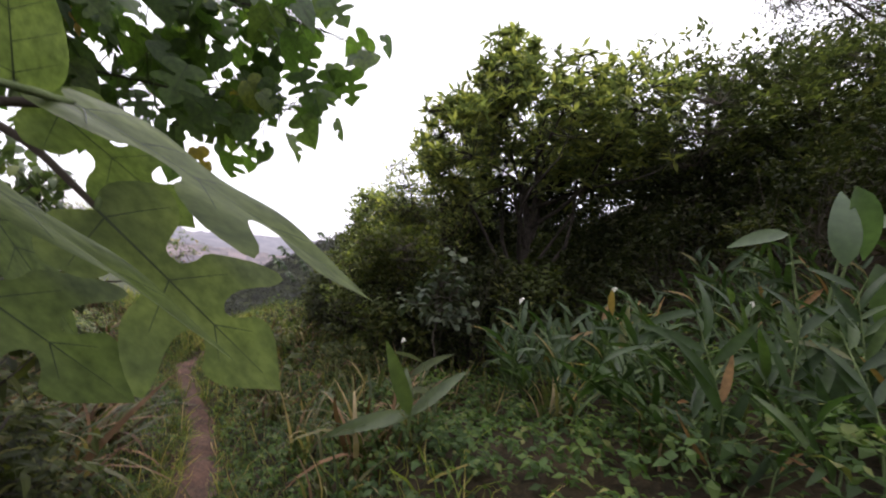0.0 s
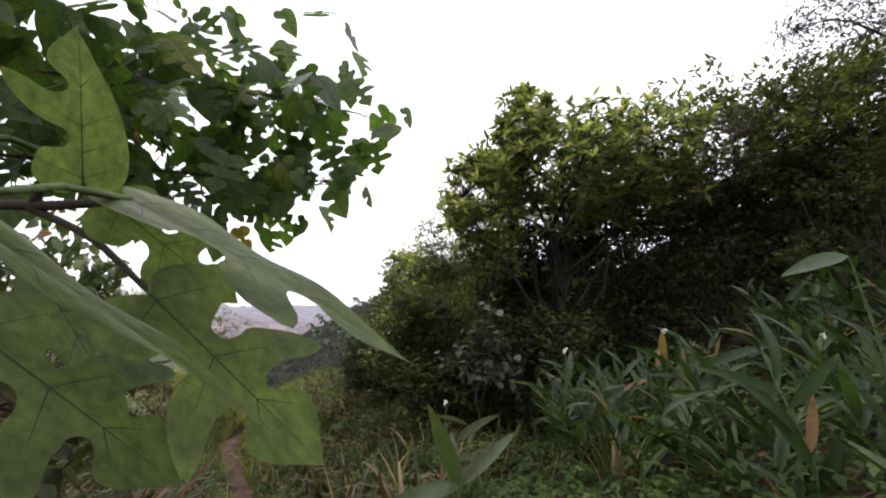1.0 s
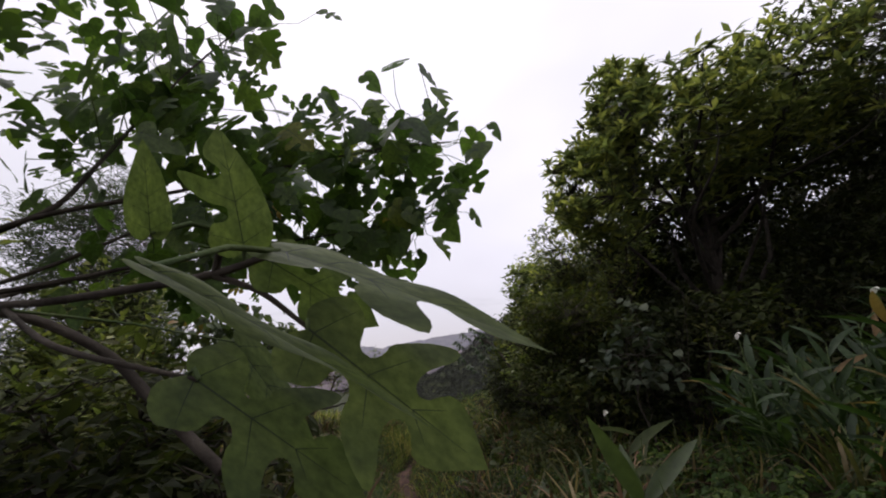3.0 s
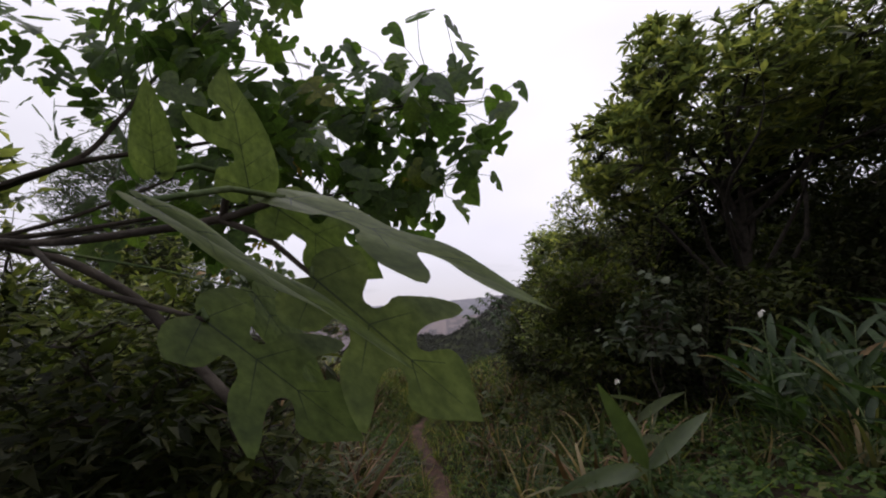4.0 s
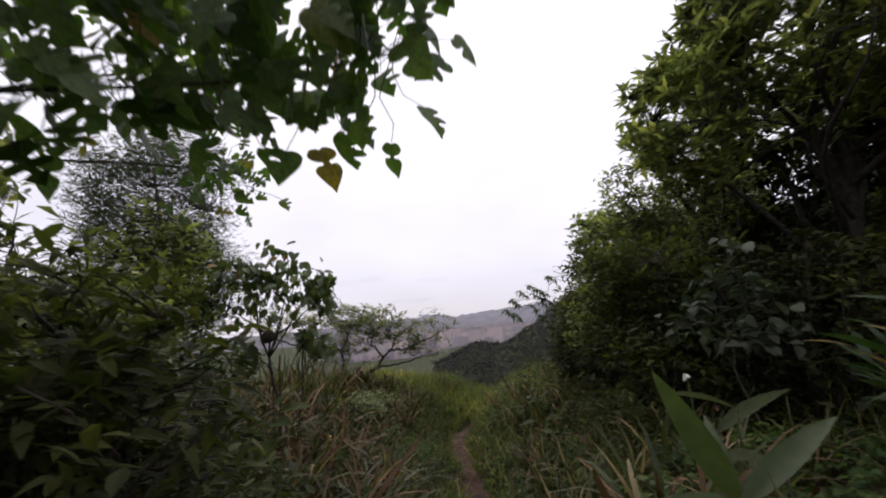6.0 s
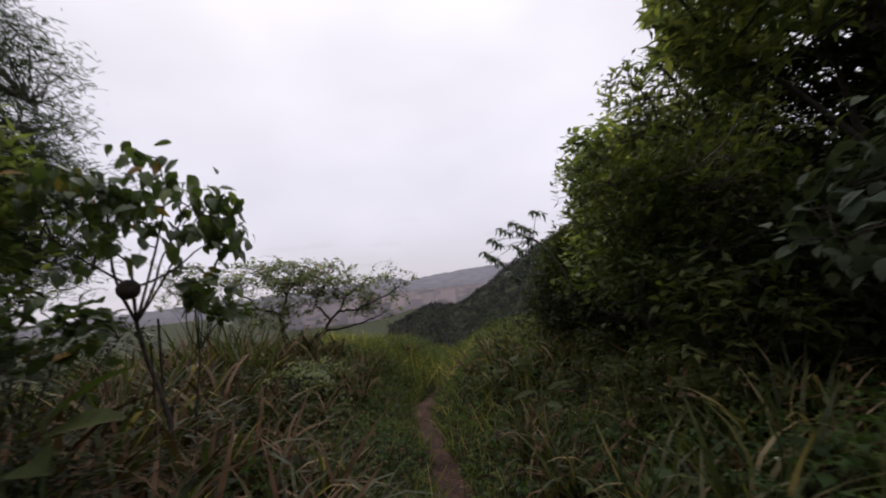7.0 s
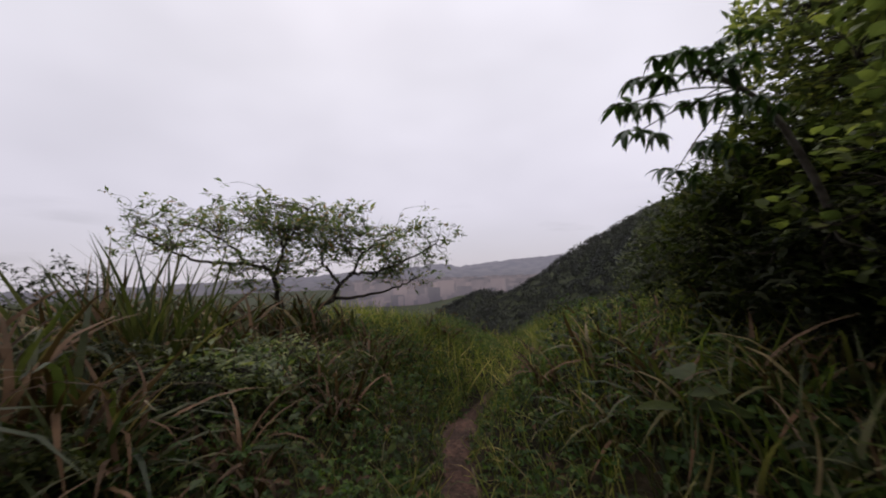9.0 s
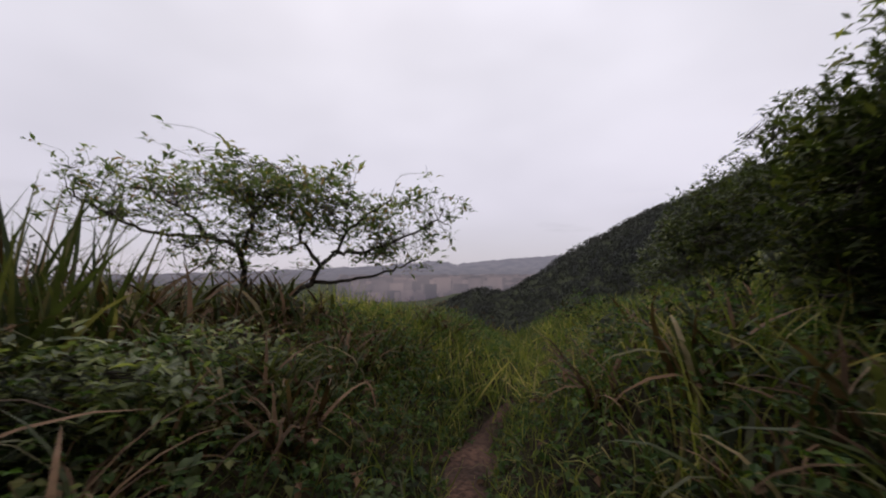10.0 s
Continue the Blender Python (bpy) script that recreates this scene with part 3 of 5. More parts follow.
def curve(pts, steps=5):
    """More points along a bent line."""
    p = np.asarray(pts, float)
    t = np.linspace(0, len(p) - 1, (len(p) - 1) * steps + 1)
    out = np.stack([np.interp(t, np.arange(len(p)), p[:, k]) for k in range(3)], 1)
    for _ in range(3):
        out[1:-1] = (out[:-2] + 2 * out[1:-1] + out[2:]) / 4
    return out


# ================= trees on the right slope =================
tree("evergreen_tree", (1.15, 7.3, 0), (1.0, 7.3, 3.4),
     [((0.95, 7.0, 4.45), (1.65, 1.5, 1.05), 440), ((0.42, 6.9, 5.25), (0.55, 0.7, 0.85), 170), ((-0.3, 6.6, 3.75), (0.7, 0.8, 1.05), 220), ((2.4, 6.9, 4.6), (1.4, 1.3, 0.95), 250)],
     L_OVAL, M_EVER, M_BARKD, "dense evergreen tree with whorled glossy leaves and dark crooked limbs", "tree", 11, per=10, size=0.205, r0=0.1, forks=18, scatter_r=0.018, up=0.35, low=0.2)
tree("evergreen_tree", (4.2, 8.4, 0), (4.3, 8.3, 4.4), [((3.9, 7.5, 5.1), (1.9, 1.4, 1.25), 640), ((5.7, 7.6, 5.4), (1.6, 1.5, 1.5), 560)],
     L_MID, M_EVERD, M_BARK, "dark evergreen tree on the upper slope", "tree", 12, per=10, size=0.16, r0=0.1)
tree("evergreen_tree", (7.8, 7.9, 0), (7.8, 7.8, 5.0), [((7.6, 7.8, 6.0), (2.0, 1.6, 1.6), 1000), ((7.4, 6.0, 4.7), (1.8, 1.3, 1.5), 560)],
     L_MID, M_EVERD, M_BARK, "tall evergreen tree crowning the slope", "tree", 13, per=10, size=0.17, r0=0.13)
tree("broadleaf_tree", (9.4, 8.0, 0), (9.0, 8.2, 7.6), [((7.4, 8.3, 8.5), (1.6, 1.2, 0.7), 260), ((9.0, 8.4, 8.8), (1.6, 1.4, 1.1), 320)],
     L_MID, M_DARK, M_BARK, "tall tree with fine dark foliage against the sky", "tree", 18, per=8, size=0.1, r0=0.1, scatter_r=0.12)
tree("broadleaf_tree", (-0.3, 8.0, 0), (-0.4, 7.7, 2.9), [((-0.65, 7.5, 3.0), (0.85, 0.9, 0.9), 300), ((-1.05, 7.0, 2.1), (0.65, 0.7, 0.75), 300)],
     L_MID, M_EVER, M_BARK, "low dense broadleaf tree beside the trail", "tree", 14, per=10, size=0.13, r0=0.07, forks=12)
tree("green_shrub", (-1.0, 6.0, 0), (-1.2, 5.9, 1.3), [((-1.3, 5.7, 1.7), (0.5, 0.5, 0.45), 115), ((-0.7, 5.8, 1.7), (0.6, 0.6, 0.55), 130), ((-1.2, 5.5, 1.0), (0.4, 0.4, 0.35), 60)],
     L_OVALN, M_DIM, M_BARK, "dull green leafy shrub at the trail's edge", "shrub", 15, per=12, size=0.1, r0=0.03)
tree("green_shrub", (-1.7, 7.4, 0), (-1.65, 7.3, 1.5), [((-1.55, 7.2, 1.75), (0.55, 0.6, 0.65), 210), ((-1.45, 6.6, 1.2), (0.5, 0.5, 0.5), 120), ((-1.9, 7.6, 0.9), (0.5, 0.5, 0.5), 110), ((-1.6, 7.3, 2.45), (0.5, 0.5, 0.5), 120)],
     L_BROAD, M_LIGHT, M_BARK, "light green leafy shrub on the bank", "shrub", 16, per=9, size=0.1, r0=0.03)
tree("broadleaf_tree", (-1.2, 9.8, 0), (-1.1, 9.8, 2.2), [((-1.1, 9.9, 2.1), (0.9, 0.9, 1.0), 360), ((-1.9, 10.4, 1.1), (0.9, 0.8, 0.8), 300), ((-0.3, 9.6, 3.0), (1.0, 1.0, 1.1), 330), ((-2.5, 11.2, 0.5), (0.8, 0.8, 0.7), 220), ((-1.95, 9.4, 2.7), (0.7, 0.7, 0.75), 240)],
     L_MID, M_EVER, M_BARK, "dense broadleaf tree on the bank", "tree", 17, per=10, size=0.14, r0=0.06)


# backs the hollow; its gloom comes from the near-black leaf colour
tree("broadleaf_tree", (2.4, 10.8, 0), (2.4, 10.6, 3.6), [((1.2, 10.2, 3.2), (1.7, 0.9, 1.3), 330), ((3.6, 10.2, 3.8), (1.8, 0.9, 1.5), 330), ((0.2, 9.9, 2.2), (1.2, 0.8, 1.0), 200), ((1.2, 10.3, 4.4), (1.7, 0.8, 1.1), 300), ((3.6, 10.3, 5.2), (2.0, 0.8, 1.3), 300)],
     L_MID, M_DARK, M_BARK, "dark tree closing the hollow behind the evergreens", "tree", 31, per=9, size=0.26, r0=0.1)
tree("bank_shrub", (-2.7, 8.8, 0), (-2.75, 8.7, 0.9), [((-2.8, 8.6, 0.75), (0.42, 0.45, 0.6), 170), ((-2.65, 8.9, 1.35), (0.4, 0.4, 0.4), 90), ((-2.4, 8.0, 1.3), (0.35, 0.4, 0.4), 80)],
     L_MID, M_DIM, M_BARK, "dense leafy shrub on the edge of the bank", "shrub", 33, per=11, size=0.12, r0=0.03)
# dark mass at the bank's edge, with shade carried by its leaf colour
tree("dark_shrub", (-2.2, 8.4, 0), (-2.2, 8.3, 1.2), [((-2.3, 8.35, 1.15), (0.45, 0.5, 0.65), 150), ((-2.3, 7.7, 0.5), (0.4, 0.4, 0.45), 90)],
     L_MID, M_DARK, M_BARK, "dark shrub in the shade of the bank", "shrub", 32, per=11, size=0.13, r0=0.03)


def palmate_branch():
    """A thin tree leaning over the bank whose twigs end in stars of long leaves."""
    rng = np.random.default_rng(61)
    base = np.array([-2.1, 7.6, float(ground(-2.1, 7.6)) - 0.05])
    ob = holder("slender_tree", base, "slender tree with star-shaped tufts of long dark leaves over the bank", "tree")
    trunk = curve([base, (-2.2, 7.4, 0.9), (-2.45, 7.1, 1.5), (-2.75, 6.85, 1.7)])
    rod("trunk", trunk, 0.03, 0.01, M_BARKG, ob)
    mesh = [shape_mesh("long_leaf", s, M_EVERS) for s in L_LANCE]
    tips = [(-2.95, 6.6, 1.72), (-3.02, 6.75, 1.5), (-2.78, 6.95, 1.95), (-2.7, 7.1, 1.45), (-3.0, 6.45, 1.55), (-2.88, 6.9, 1.28), (-2.6, 6.95, 1.85), (-2.55, 7.25, 2.1), (-2.85, 6.7, 1.85), (-2.6, 7.0, 1.65), (-2.75, 6.85, 1.62), (-2.5, 7.1, 1.62), (-2.7, 6.9, 1.8)]
    for q in tips:
        q = np.array(q) + (0.0, -0.03, -0.12)
        rod("twig", curve([trunk[-4], (trunk[-4] + q) / 2 + (0, 0, 0.05), q], 3), 0.006, 0.003, M_BARKG, ob, sides=5)
        for k in range(27):
            a = k * 0.72 + rng.uniform(-0.3, 0.3)
            star = q + (np.array([(0, 0, 0), (0.09, -0.07, -0.05), (-0.08, 0.07, 0.04)])[k // 9] * rng.uniform(0.9, 1.1))
            d = np.array([math.cos(a), math.sin(a), rng.uniform(-0.7, 0.2)]) * rng.uniform(0.07, 0.115)
            leaf_part(ob, mesh[k % 3], aim(star, star + d, (0, 0, 1), base, 2.0))
    return ob


M_EVERS = leaf_mat("long_leaf", [(0.0, (0.03, 0.06, 0.02)), (1.0, (0.07, 0.12, 0.035))], 0.4, 0.3, single=True)
palmate_branch()


def understory(rng_seed, size, mat, label, leafsize, tips=120):
    """A rounded shrub without visible trunk, foliage down to the ground; built at the origin."""
    rng = np.random.default_rng(rng_seed)
    ob = holder("understory_shrub", (0, 0, 0), label, "shrub", "shrubs under the trees")
    t = ball_tips(rng, (0, 0, size * 0.75), (size * 0.8, size * 0.8, size * 0.8), tips, 0.35)
    t = t[t[:, 2] > 0.02]
    v, f = wood([(wander((0, 0, -0.1), q, rng, 0.06, 4), 0.009, 0.003) for q in t[::5]], 4)
    part("stem_tangle", to_mesh("stem_tangle", v, [f], [M_BARK]), ob, kind="stuff")
    v, f = whorls(t, L_MID, rng, 9, leafsize, 0.8, 0.1)
    part("foliage", to_mesh("foliage", v, [f], [mat], False), ob, kind="stuff")
    return ob


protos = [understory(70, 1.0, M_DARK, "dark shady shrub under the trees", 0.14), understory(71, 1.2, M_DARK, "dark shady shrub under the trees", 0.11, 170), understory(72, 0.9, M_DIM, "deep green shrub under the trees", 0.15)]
rng = np.random.default_rng(73)
spots = [(-0.3, 5.9), (0.5, 5.6), (1.3, 5.8), (2.2, 5.5), (3.1, 5.7), (4.0, 5.3), (0.2, 6.8), (1.8, 6.6), (3.0, 6.6), (4.4, 6.3), (5.2, 5.2), (5.8, 6.2), (0.9, 8.2), (2.4, 8.0), (3.6, 7.6), (6.6, 5.4), (5.0, 4.2), (6.2, 4.0), (-0.6, 7.1), (-1.5, 8.4), (-0.4, 8.9), (7.0, 3.0), (5.6, 2.8), (-2.6, 8.6)]
spots += [(-3.2, 9.6), (-1.2, 10.2), (0.8, 9.6), (4.6, 3.3), (3.9, 4.3), (0.0, 8.4), (1.6, 7.6), (3.0, 7.4), (1.2, 9.0), (2.8, 9.0), (4.6, 7.2), (2.0, 8.6), (-0.85, 5.4), (-1.25, 6.4), (-0.6, 6.4), (-1.5, 7.0), (-1.75, 8.0), (-2.1, 7.5), (-2.25, 8.2), (-1.75, 6.5), (-1.6, 5.9), (-1.3, 5.2), (-0.9, 4.8), (-2.2, 8.9), (-1.35, 7.6)]
for k, (x, y) in enumerate(spots):
    src = protos[k % 2 if y > 6.9 and x < -1.0 else 2 if x < -0.5 else k % 3]
    m = pose(x, y, float(ground(x, y)) - 0.05, 0, 0, rng.uniform(0, 360)) @ Matrix.Diagonal((*[rng.uniform(0.85, 1.3) * (0.45 if x < -1.2 and y < 6.7 or y < 5.3 and x < 0 else 0.72 if x < 4.2 else 1.0)] * 3, 1))
    if k < 3 and x > -0.5:
        src.matrix_basis = m.normalized()
    else:
        copy_thing(src, m)

# pale, large-leaved shrub in front of the dark hollow
tree("pale_shrub", (-0.05, 4.75, 0), (-0.08, 4.65, 1.2), [((-0.08, 4.6, 1.35), (0.42, 0.35, 0.42), 36)], L_BROAD, leaf_mat("pale_leaf", [(0.0, (0.049, 0.07, 0.042)), (1.0, (0.105, 0.126, 0.084))], 0.7, 0.2, spec=0.12), M_BARK,
     "shrub with large pale grey-green leaves", "shrub", 19, per=6, size=0.12, r0=0.012, forks=5, up=-0.1)

# ================= trees on the left =================
tree("feathery_tree", (-6.4, 2.7, 0), (-6.4, 2.7, 3.0), [((-6.2, 2.5, 3.1), (0.8, 0.9, 1.1), 460), ((-6.7, 3.2, 2.2), (0.7, 0.7, 0.8), 300), ((-6.6, 2.2, 1.6), (1.0, 0.9, 1.0), 300)],
     L_NEEDLE, M_FEATH, M_BARKG, "feathery grey-green tree with fine twigs", "tree", 21, per=28, size=0.12, r0=0.06, up=0.3, scatter_r=0.11)
tree("broadleaf_tree", (-5.7, 2.1, 0), (-5.6, 2.2, 1.8), [((-5.4, 2.3, 1.9), (0.7, 0.8, 0.8), 240), ((-5.8, 1.7, 1.3), (0.8, 0.8, 0.9), 260), ((-4.4, 1.7, 1.2), (0.7, 0.6, 0.6), 200)],
     L_MID, M_LIGHT, M_BARK, "green bushy tree beside the feathery tree", "tree", 26, per=10, size=0.14, r0=0.04)
SAP = np.array([-4.82, 3.5, 0.0])
tree("broadleaf_sapling", SAP, (-4.55, 3.3, 1.3), [((-4.45, 3.55, 1.88), (0.6, 0.55, 0.3), 36), ((-4.6, 3.25, 2.3), (0.32, 0.3, 0.28), 13), ((-4.95, 3.15, 2.1), (0.35, 0.3, 0.3), 13), ((-4.45, 3.93, 1.8), (0.28, 0.15, 0.1), 13), ((-5.0, 3.0, 1.8), (0.42, 0.4, 0.3), 14)],
     L_BROAD, M_TUNG, M_BARK, "young tree with drooping heart-shaped leaves on a thin dark trunk", "tree", 22, per=5, size=0.135, r0=0.026, up=-0.6, forks=8, scatter_r=0.07, low=0.85)
tree("broadleaf_shrub", (-4.75, 3.7, 0), (-4.65, 3.8, 0.95), [((-4.5, 3.82, 1.3), (0.28, 0.2, 0.1), 10), ((-4.62, 4.02, 1.12), (0.2, 0.13, 0.1), 8)],
     L_LOBEDP, M_TUNG, M_BARK, "low shrub with drooping lobed leaves on bare stems", "shrub", 33, per=4, size=0.135, r0=0.014, up=-0.5, forks=7, scatter_r=0.05, low=0.8)
tree("broadleaf_shrub", (-4.9, 2.8, 0), (-4.8, 2.8, 0.8), [((-4.75, 2.85, 1.0), (0.6, 0.5, 0.2), 40)], L_BROAD, M_TUNG, M_BARK, "low shrub with broad bright green leaves", "shrub", 30, per=6, size=0.115, r0=0.015, up=-0.1, forks=6)


def spreading_shrub():
    """A wide open shrub: crooked limbs, leaves in flat tiers, thin bare twigs on its open side."""
    rng = np.random.default_rng(23)
    base = np.array([-8.9, 8.3, float(ground(-8.9, 8.3)) - 0.05])
    ob = holder("spreading_shrub", base, "wide open shrub with narrow leaves in tiers on crooked dark limbs", "shrub")
    limbs = [[base, (-8.77, 8.38, -0.13), (-8.31, 8.65, 0.28), (-8.18, 8.71, 0.52), (-7.99, 8.83, 0.7), (-7.78, 8.92, 1.09), (-7.3, 9.2, 1.42)],
             [(-7.99, 8.83, 0.7), (-7.71, 9.03, 0.69), (-7.26, 9.33, 0.86), (-6.75, 9.6, 1.15)],
             [(-8.31, 8.65, 0.28), (-7.9, 9.0, 0.3), (-7.5, 9.35, 0.4), (-7.1, 9.6, 0.62)],
             [base, (-9.1, 8.09, 0.18), (-9.02, 8.03, 0.74), (-9.44, 7.74, 0.94), (-9.64, 7.56, 1.25), (-10.08, 7.2, 1.6)],
             [(-9.02, 8.03, 0.74), (-8.9, 8.08, 1.2), (-8.75, 8.25, 1.5), (-8.49, 8.32, 1.82)],
             [(-9.44, 7.74, 0.94), (-10.12, 7.25, 0.97), (-10.67, 6.81, 1.3), (-11.1, 6.5, 1.65)],
             [(-8.9, 8.08, 1.2), (-9.3, 8.3, 1.5), (-9.6, 8.1, 1.8)], [(-8.18, 8.71, 0.52), (-8.5, 8.5, 0.95), (-8.3, 8.9, 1.5)]]
    nodes = []
    for k, pts in enumerate(limbs):
        line = curve(pts, 6)
        line[1:-1] += rng.normal(0, 0.014, (len(line) - 2, 3))
        rod("limb" if k else "trunk", line, 0.055 if k in (0, 3) else 0.03, 0.01, M_BARK, ob, sides=8)
        nodes.append(line[5 if k in (0, 3) else 1:])
    nodes = np.concatenate(nodes)
    tiers = np.concatenate([ball_tips(rng, c, r, n, 0.2) for c, r, n in (((-9.2, 8.1, 1.55), (1.9, 1.2, 0.55), 84), ((-10.7, 6.9, 1.6), (0.8, 0.8, 0.5), 30), ((-8.2, 8.8, 1.3), (1.0, 0.9, 0.6), 34), ((-9.3, 8.0, 0.7), (1.4, 0.8, 0.35), 26))])
    twigs, tips = [], []
    for c in tiers:
        p = nodes[int(np.argmin(np.linalg.norm(nodes - c, axis=1)))]
        line = wander(p, c, rng, 0.1, 6)
        twigs.append((line, 0.009, 0.005))
        for _ in range(5):
            q = c + rng.normal(0, 1, 3) * (0.2, 0.2, 0.06) + (0, 0, 0.05)
            twigs.append((wander(line[4], q, rng, 0.1, 3), 0.005, 0.002))
            tips.append(q)
    bare = np.concatenate([ball_tips(rng, (-7.35, 9.3, 1.05), (0.95, 0.9, 0.7), 120, 0.2), ball_tips(rng, (-8.9, 8.4, 1.2), (1.8, 1.2, 0.7), 60, 0.2)])
    for q in bare:
        p = nodes[int(np.argmin(np.linalg.norm(nodes - q, axis=1)))]
        twigs.append((wander(p, q, rng, 0.12, 6), 0.006, 0.002))
        for _ in range(3):
            e = q + rng.normal(0, 0.09, 3)
            twigs.append((wander(q, e, rng, 0.1, 2), 0.003, 0.0015))
            if rng.uniform() < 0.5:
                tips.append(e)
    v, f = wood(twigs, 3)
    part("fine_branching", to_mesh("fine_branching", v - base, [f], [M_BARKG]), ob, kind="stuff")
    v, f = whorls(np.array(tips), L_MID, rng, 6, 0.125, 0.8, 0.4, scatter_r=0.03)
    part("crown", to_mesh("crown", v - base, [f], [M_WILLOW], False), ob)


spreading_shrub()
tree("leafy_bush", (-1.75, 1.05, 0), (-1.7, 1.1, 0.9), [((-1.75, 1.1, 1.0), (0.45, 0.4, 0.5), 120), ((-2.15, 0.95, 1.25), (0.45, 0.4, 0.5), 110), ((-2.35, 1.05, 0.8), (0.45, 0.35, 0.55), 100)],
     L_OVALN, M_DIM, M_BARK, "dense dark green bush under the mulberry tree", "shrub", 33, per=9, size=0.11, r0=0.02, forks=8, up=0.0)
tree("leafy_bush", (-1.85, 1.6, 0), (-1.85, 1.6, 0.35), [((-1.75, 1.5, 0.4), (0.3, 0.28, 0.32), 70), ((-2.2, 1.75, 0.4), (0.4, 0.3, 0.35), 90)],
     L_OVALN, M_DIM, M_BARK, "low green bush at the trail's edge", "shrub", 34, per=9, size=0.1, r0=0.015, forks=6, up=0.0)
for k, (x, y, wide_) in enumerate([(-6.25, 5.40, 0.34), (-5.91, 5.80, 0.30), (-6.37, 6.50, 0.36)]):
    z = float(ground(x, y))
    tree("low_shrub", (x, y, 0), (x, y, z + 0.25), [((x, y, z + 0.34), (wide_, wide_, 0.24), 60), ((x + 0.25, y + 0.15, z + 0.26), (wide_ * 0.8, wide_ * 0.8, 0.2), 40)],
         L_OVALN, M_LIGHT, M_BARK, "low yellow-green shrub among the reeds", "shrub", 130 + k, per=8, size=0.085, r0=0.01, forks=5, up=0.2, group="low shrubs in the meadow")
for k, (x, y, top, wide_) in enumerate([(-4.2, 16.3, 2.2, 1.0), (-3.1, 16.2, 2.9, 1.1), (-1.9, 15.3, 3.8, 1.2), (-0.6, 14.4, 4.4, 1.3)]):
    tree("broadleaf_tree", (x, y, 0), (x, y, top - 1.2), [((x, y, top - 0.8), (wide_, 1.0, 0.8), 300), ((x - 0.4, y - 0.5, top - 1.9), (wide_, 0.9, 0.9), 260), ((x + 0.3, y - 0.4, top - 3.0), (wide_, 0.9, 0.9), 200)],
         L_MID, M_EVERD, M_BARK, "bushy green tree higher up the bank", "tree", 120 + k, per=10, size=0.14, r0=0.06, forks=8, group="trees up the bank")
for k, (x, y, h) in enumerate([(-4.0, 1.9, 0.9), (-3.3, 1.1, 0.9), (-2.7, 0.4, 0.8), (-4.9, 1.0, 1.2), (-3.6, 0.0, 1.0), (-3.5, 2.4, 0.65), (-2.6, 1.6, 0.7), (-1.75, 0.85, 0.72), (-2.15, 1.4, 0.65), (-1.5, 0.2, 0.75), (-2.9, 2.1, 0.6), (-5.7, 5.5, 0.42), (-6.3, 5.2, 0.5), (-5.2, 4.7, 0.4), (-2.2, 0.5, 0.9), (-1.6, 1.35, 0.5), (-9.0, 4.6, 0.8), (-10.0, 3.9, 1.0), (-11.2, 5.6, 1.0), (-9.4, 3.0, 1.0), (-12.0, 4.2, 1.1), (-8.0, 3.8, 0.8), (-10.3, 5.9, 0.7)]):
    m = pose(x, y, float(ground(x, y)) - 0.05, 0, 0, 50 * k) @ Matrix.Diagonal((h, h, h, 1))
    copy_thing(protos[(k + 1) % 3], m)


M_MULBS = leaf_mat("mulberry_foliage", [(0.0, (0.051, 0.094, 0.023)), (0.7, (0.082, 0.14, 0.031)), (0.99, (0.125, 0.189, 0.041)), (1.0, (0.235, 0.18, 0.021))], 0.5, 0.45)
M_VEIN = leaf_mat("leaf_vein", [(0.0, (0.035, 0.06, 0.02)), (1.0, (0.06, 0.09, 0.03))], 0.6, 0.2, 9.0, True)


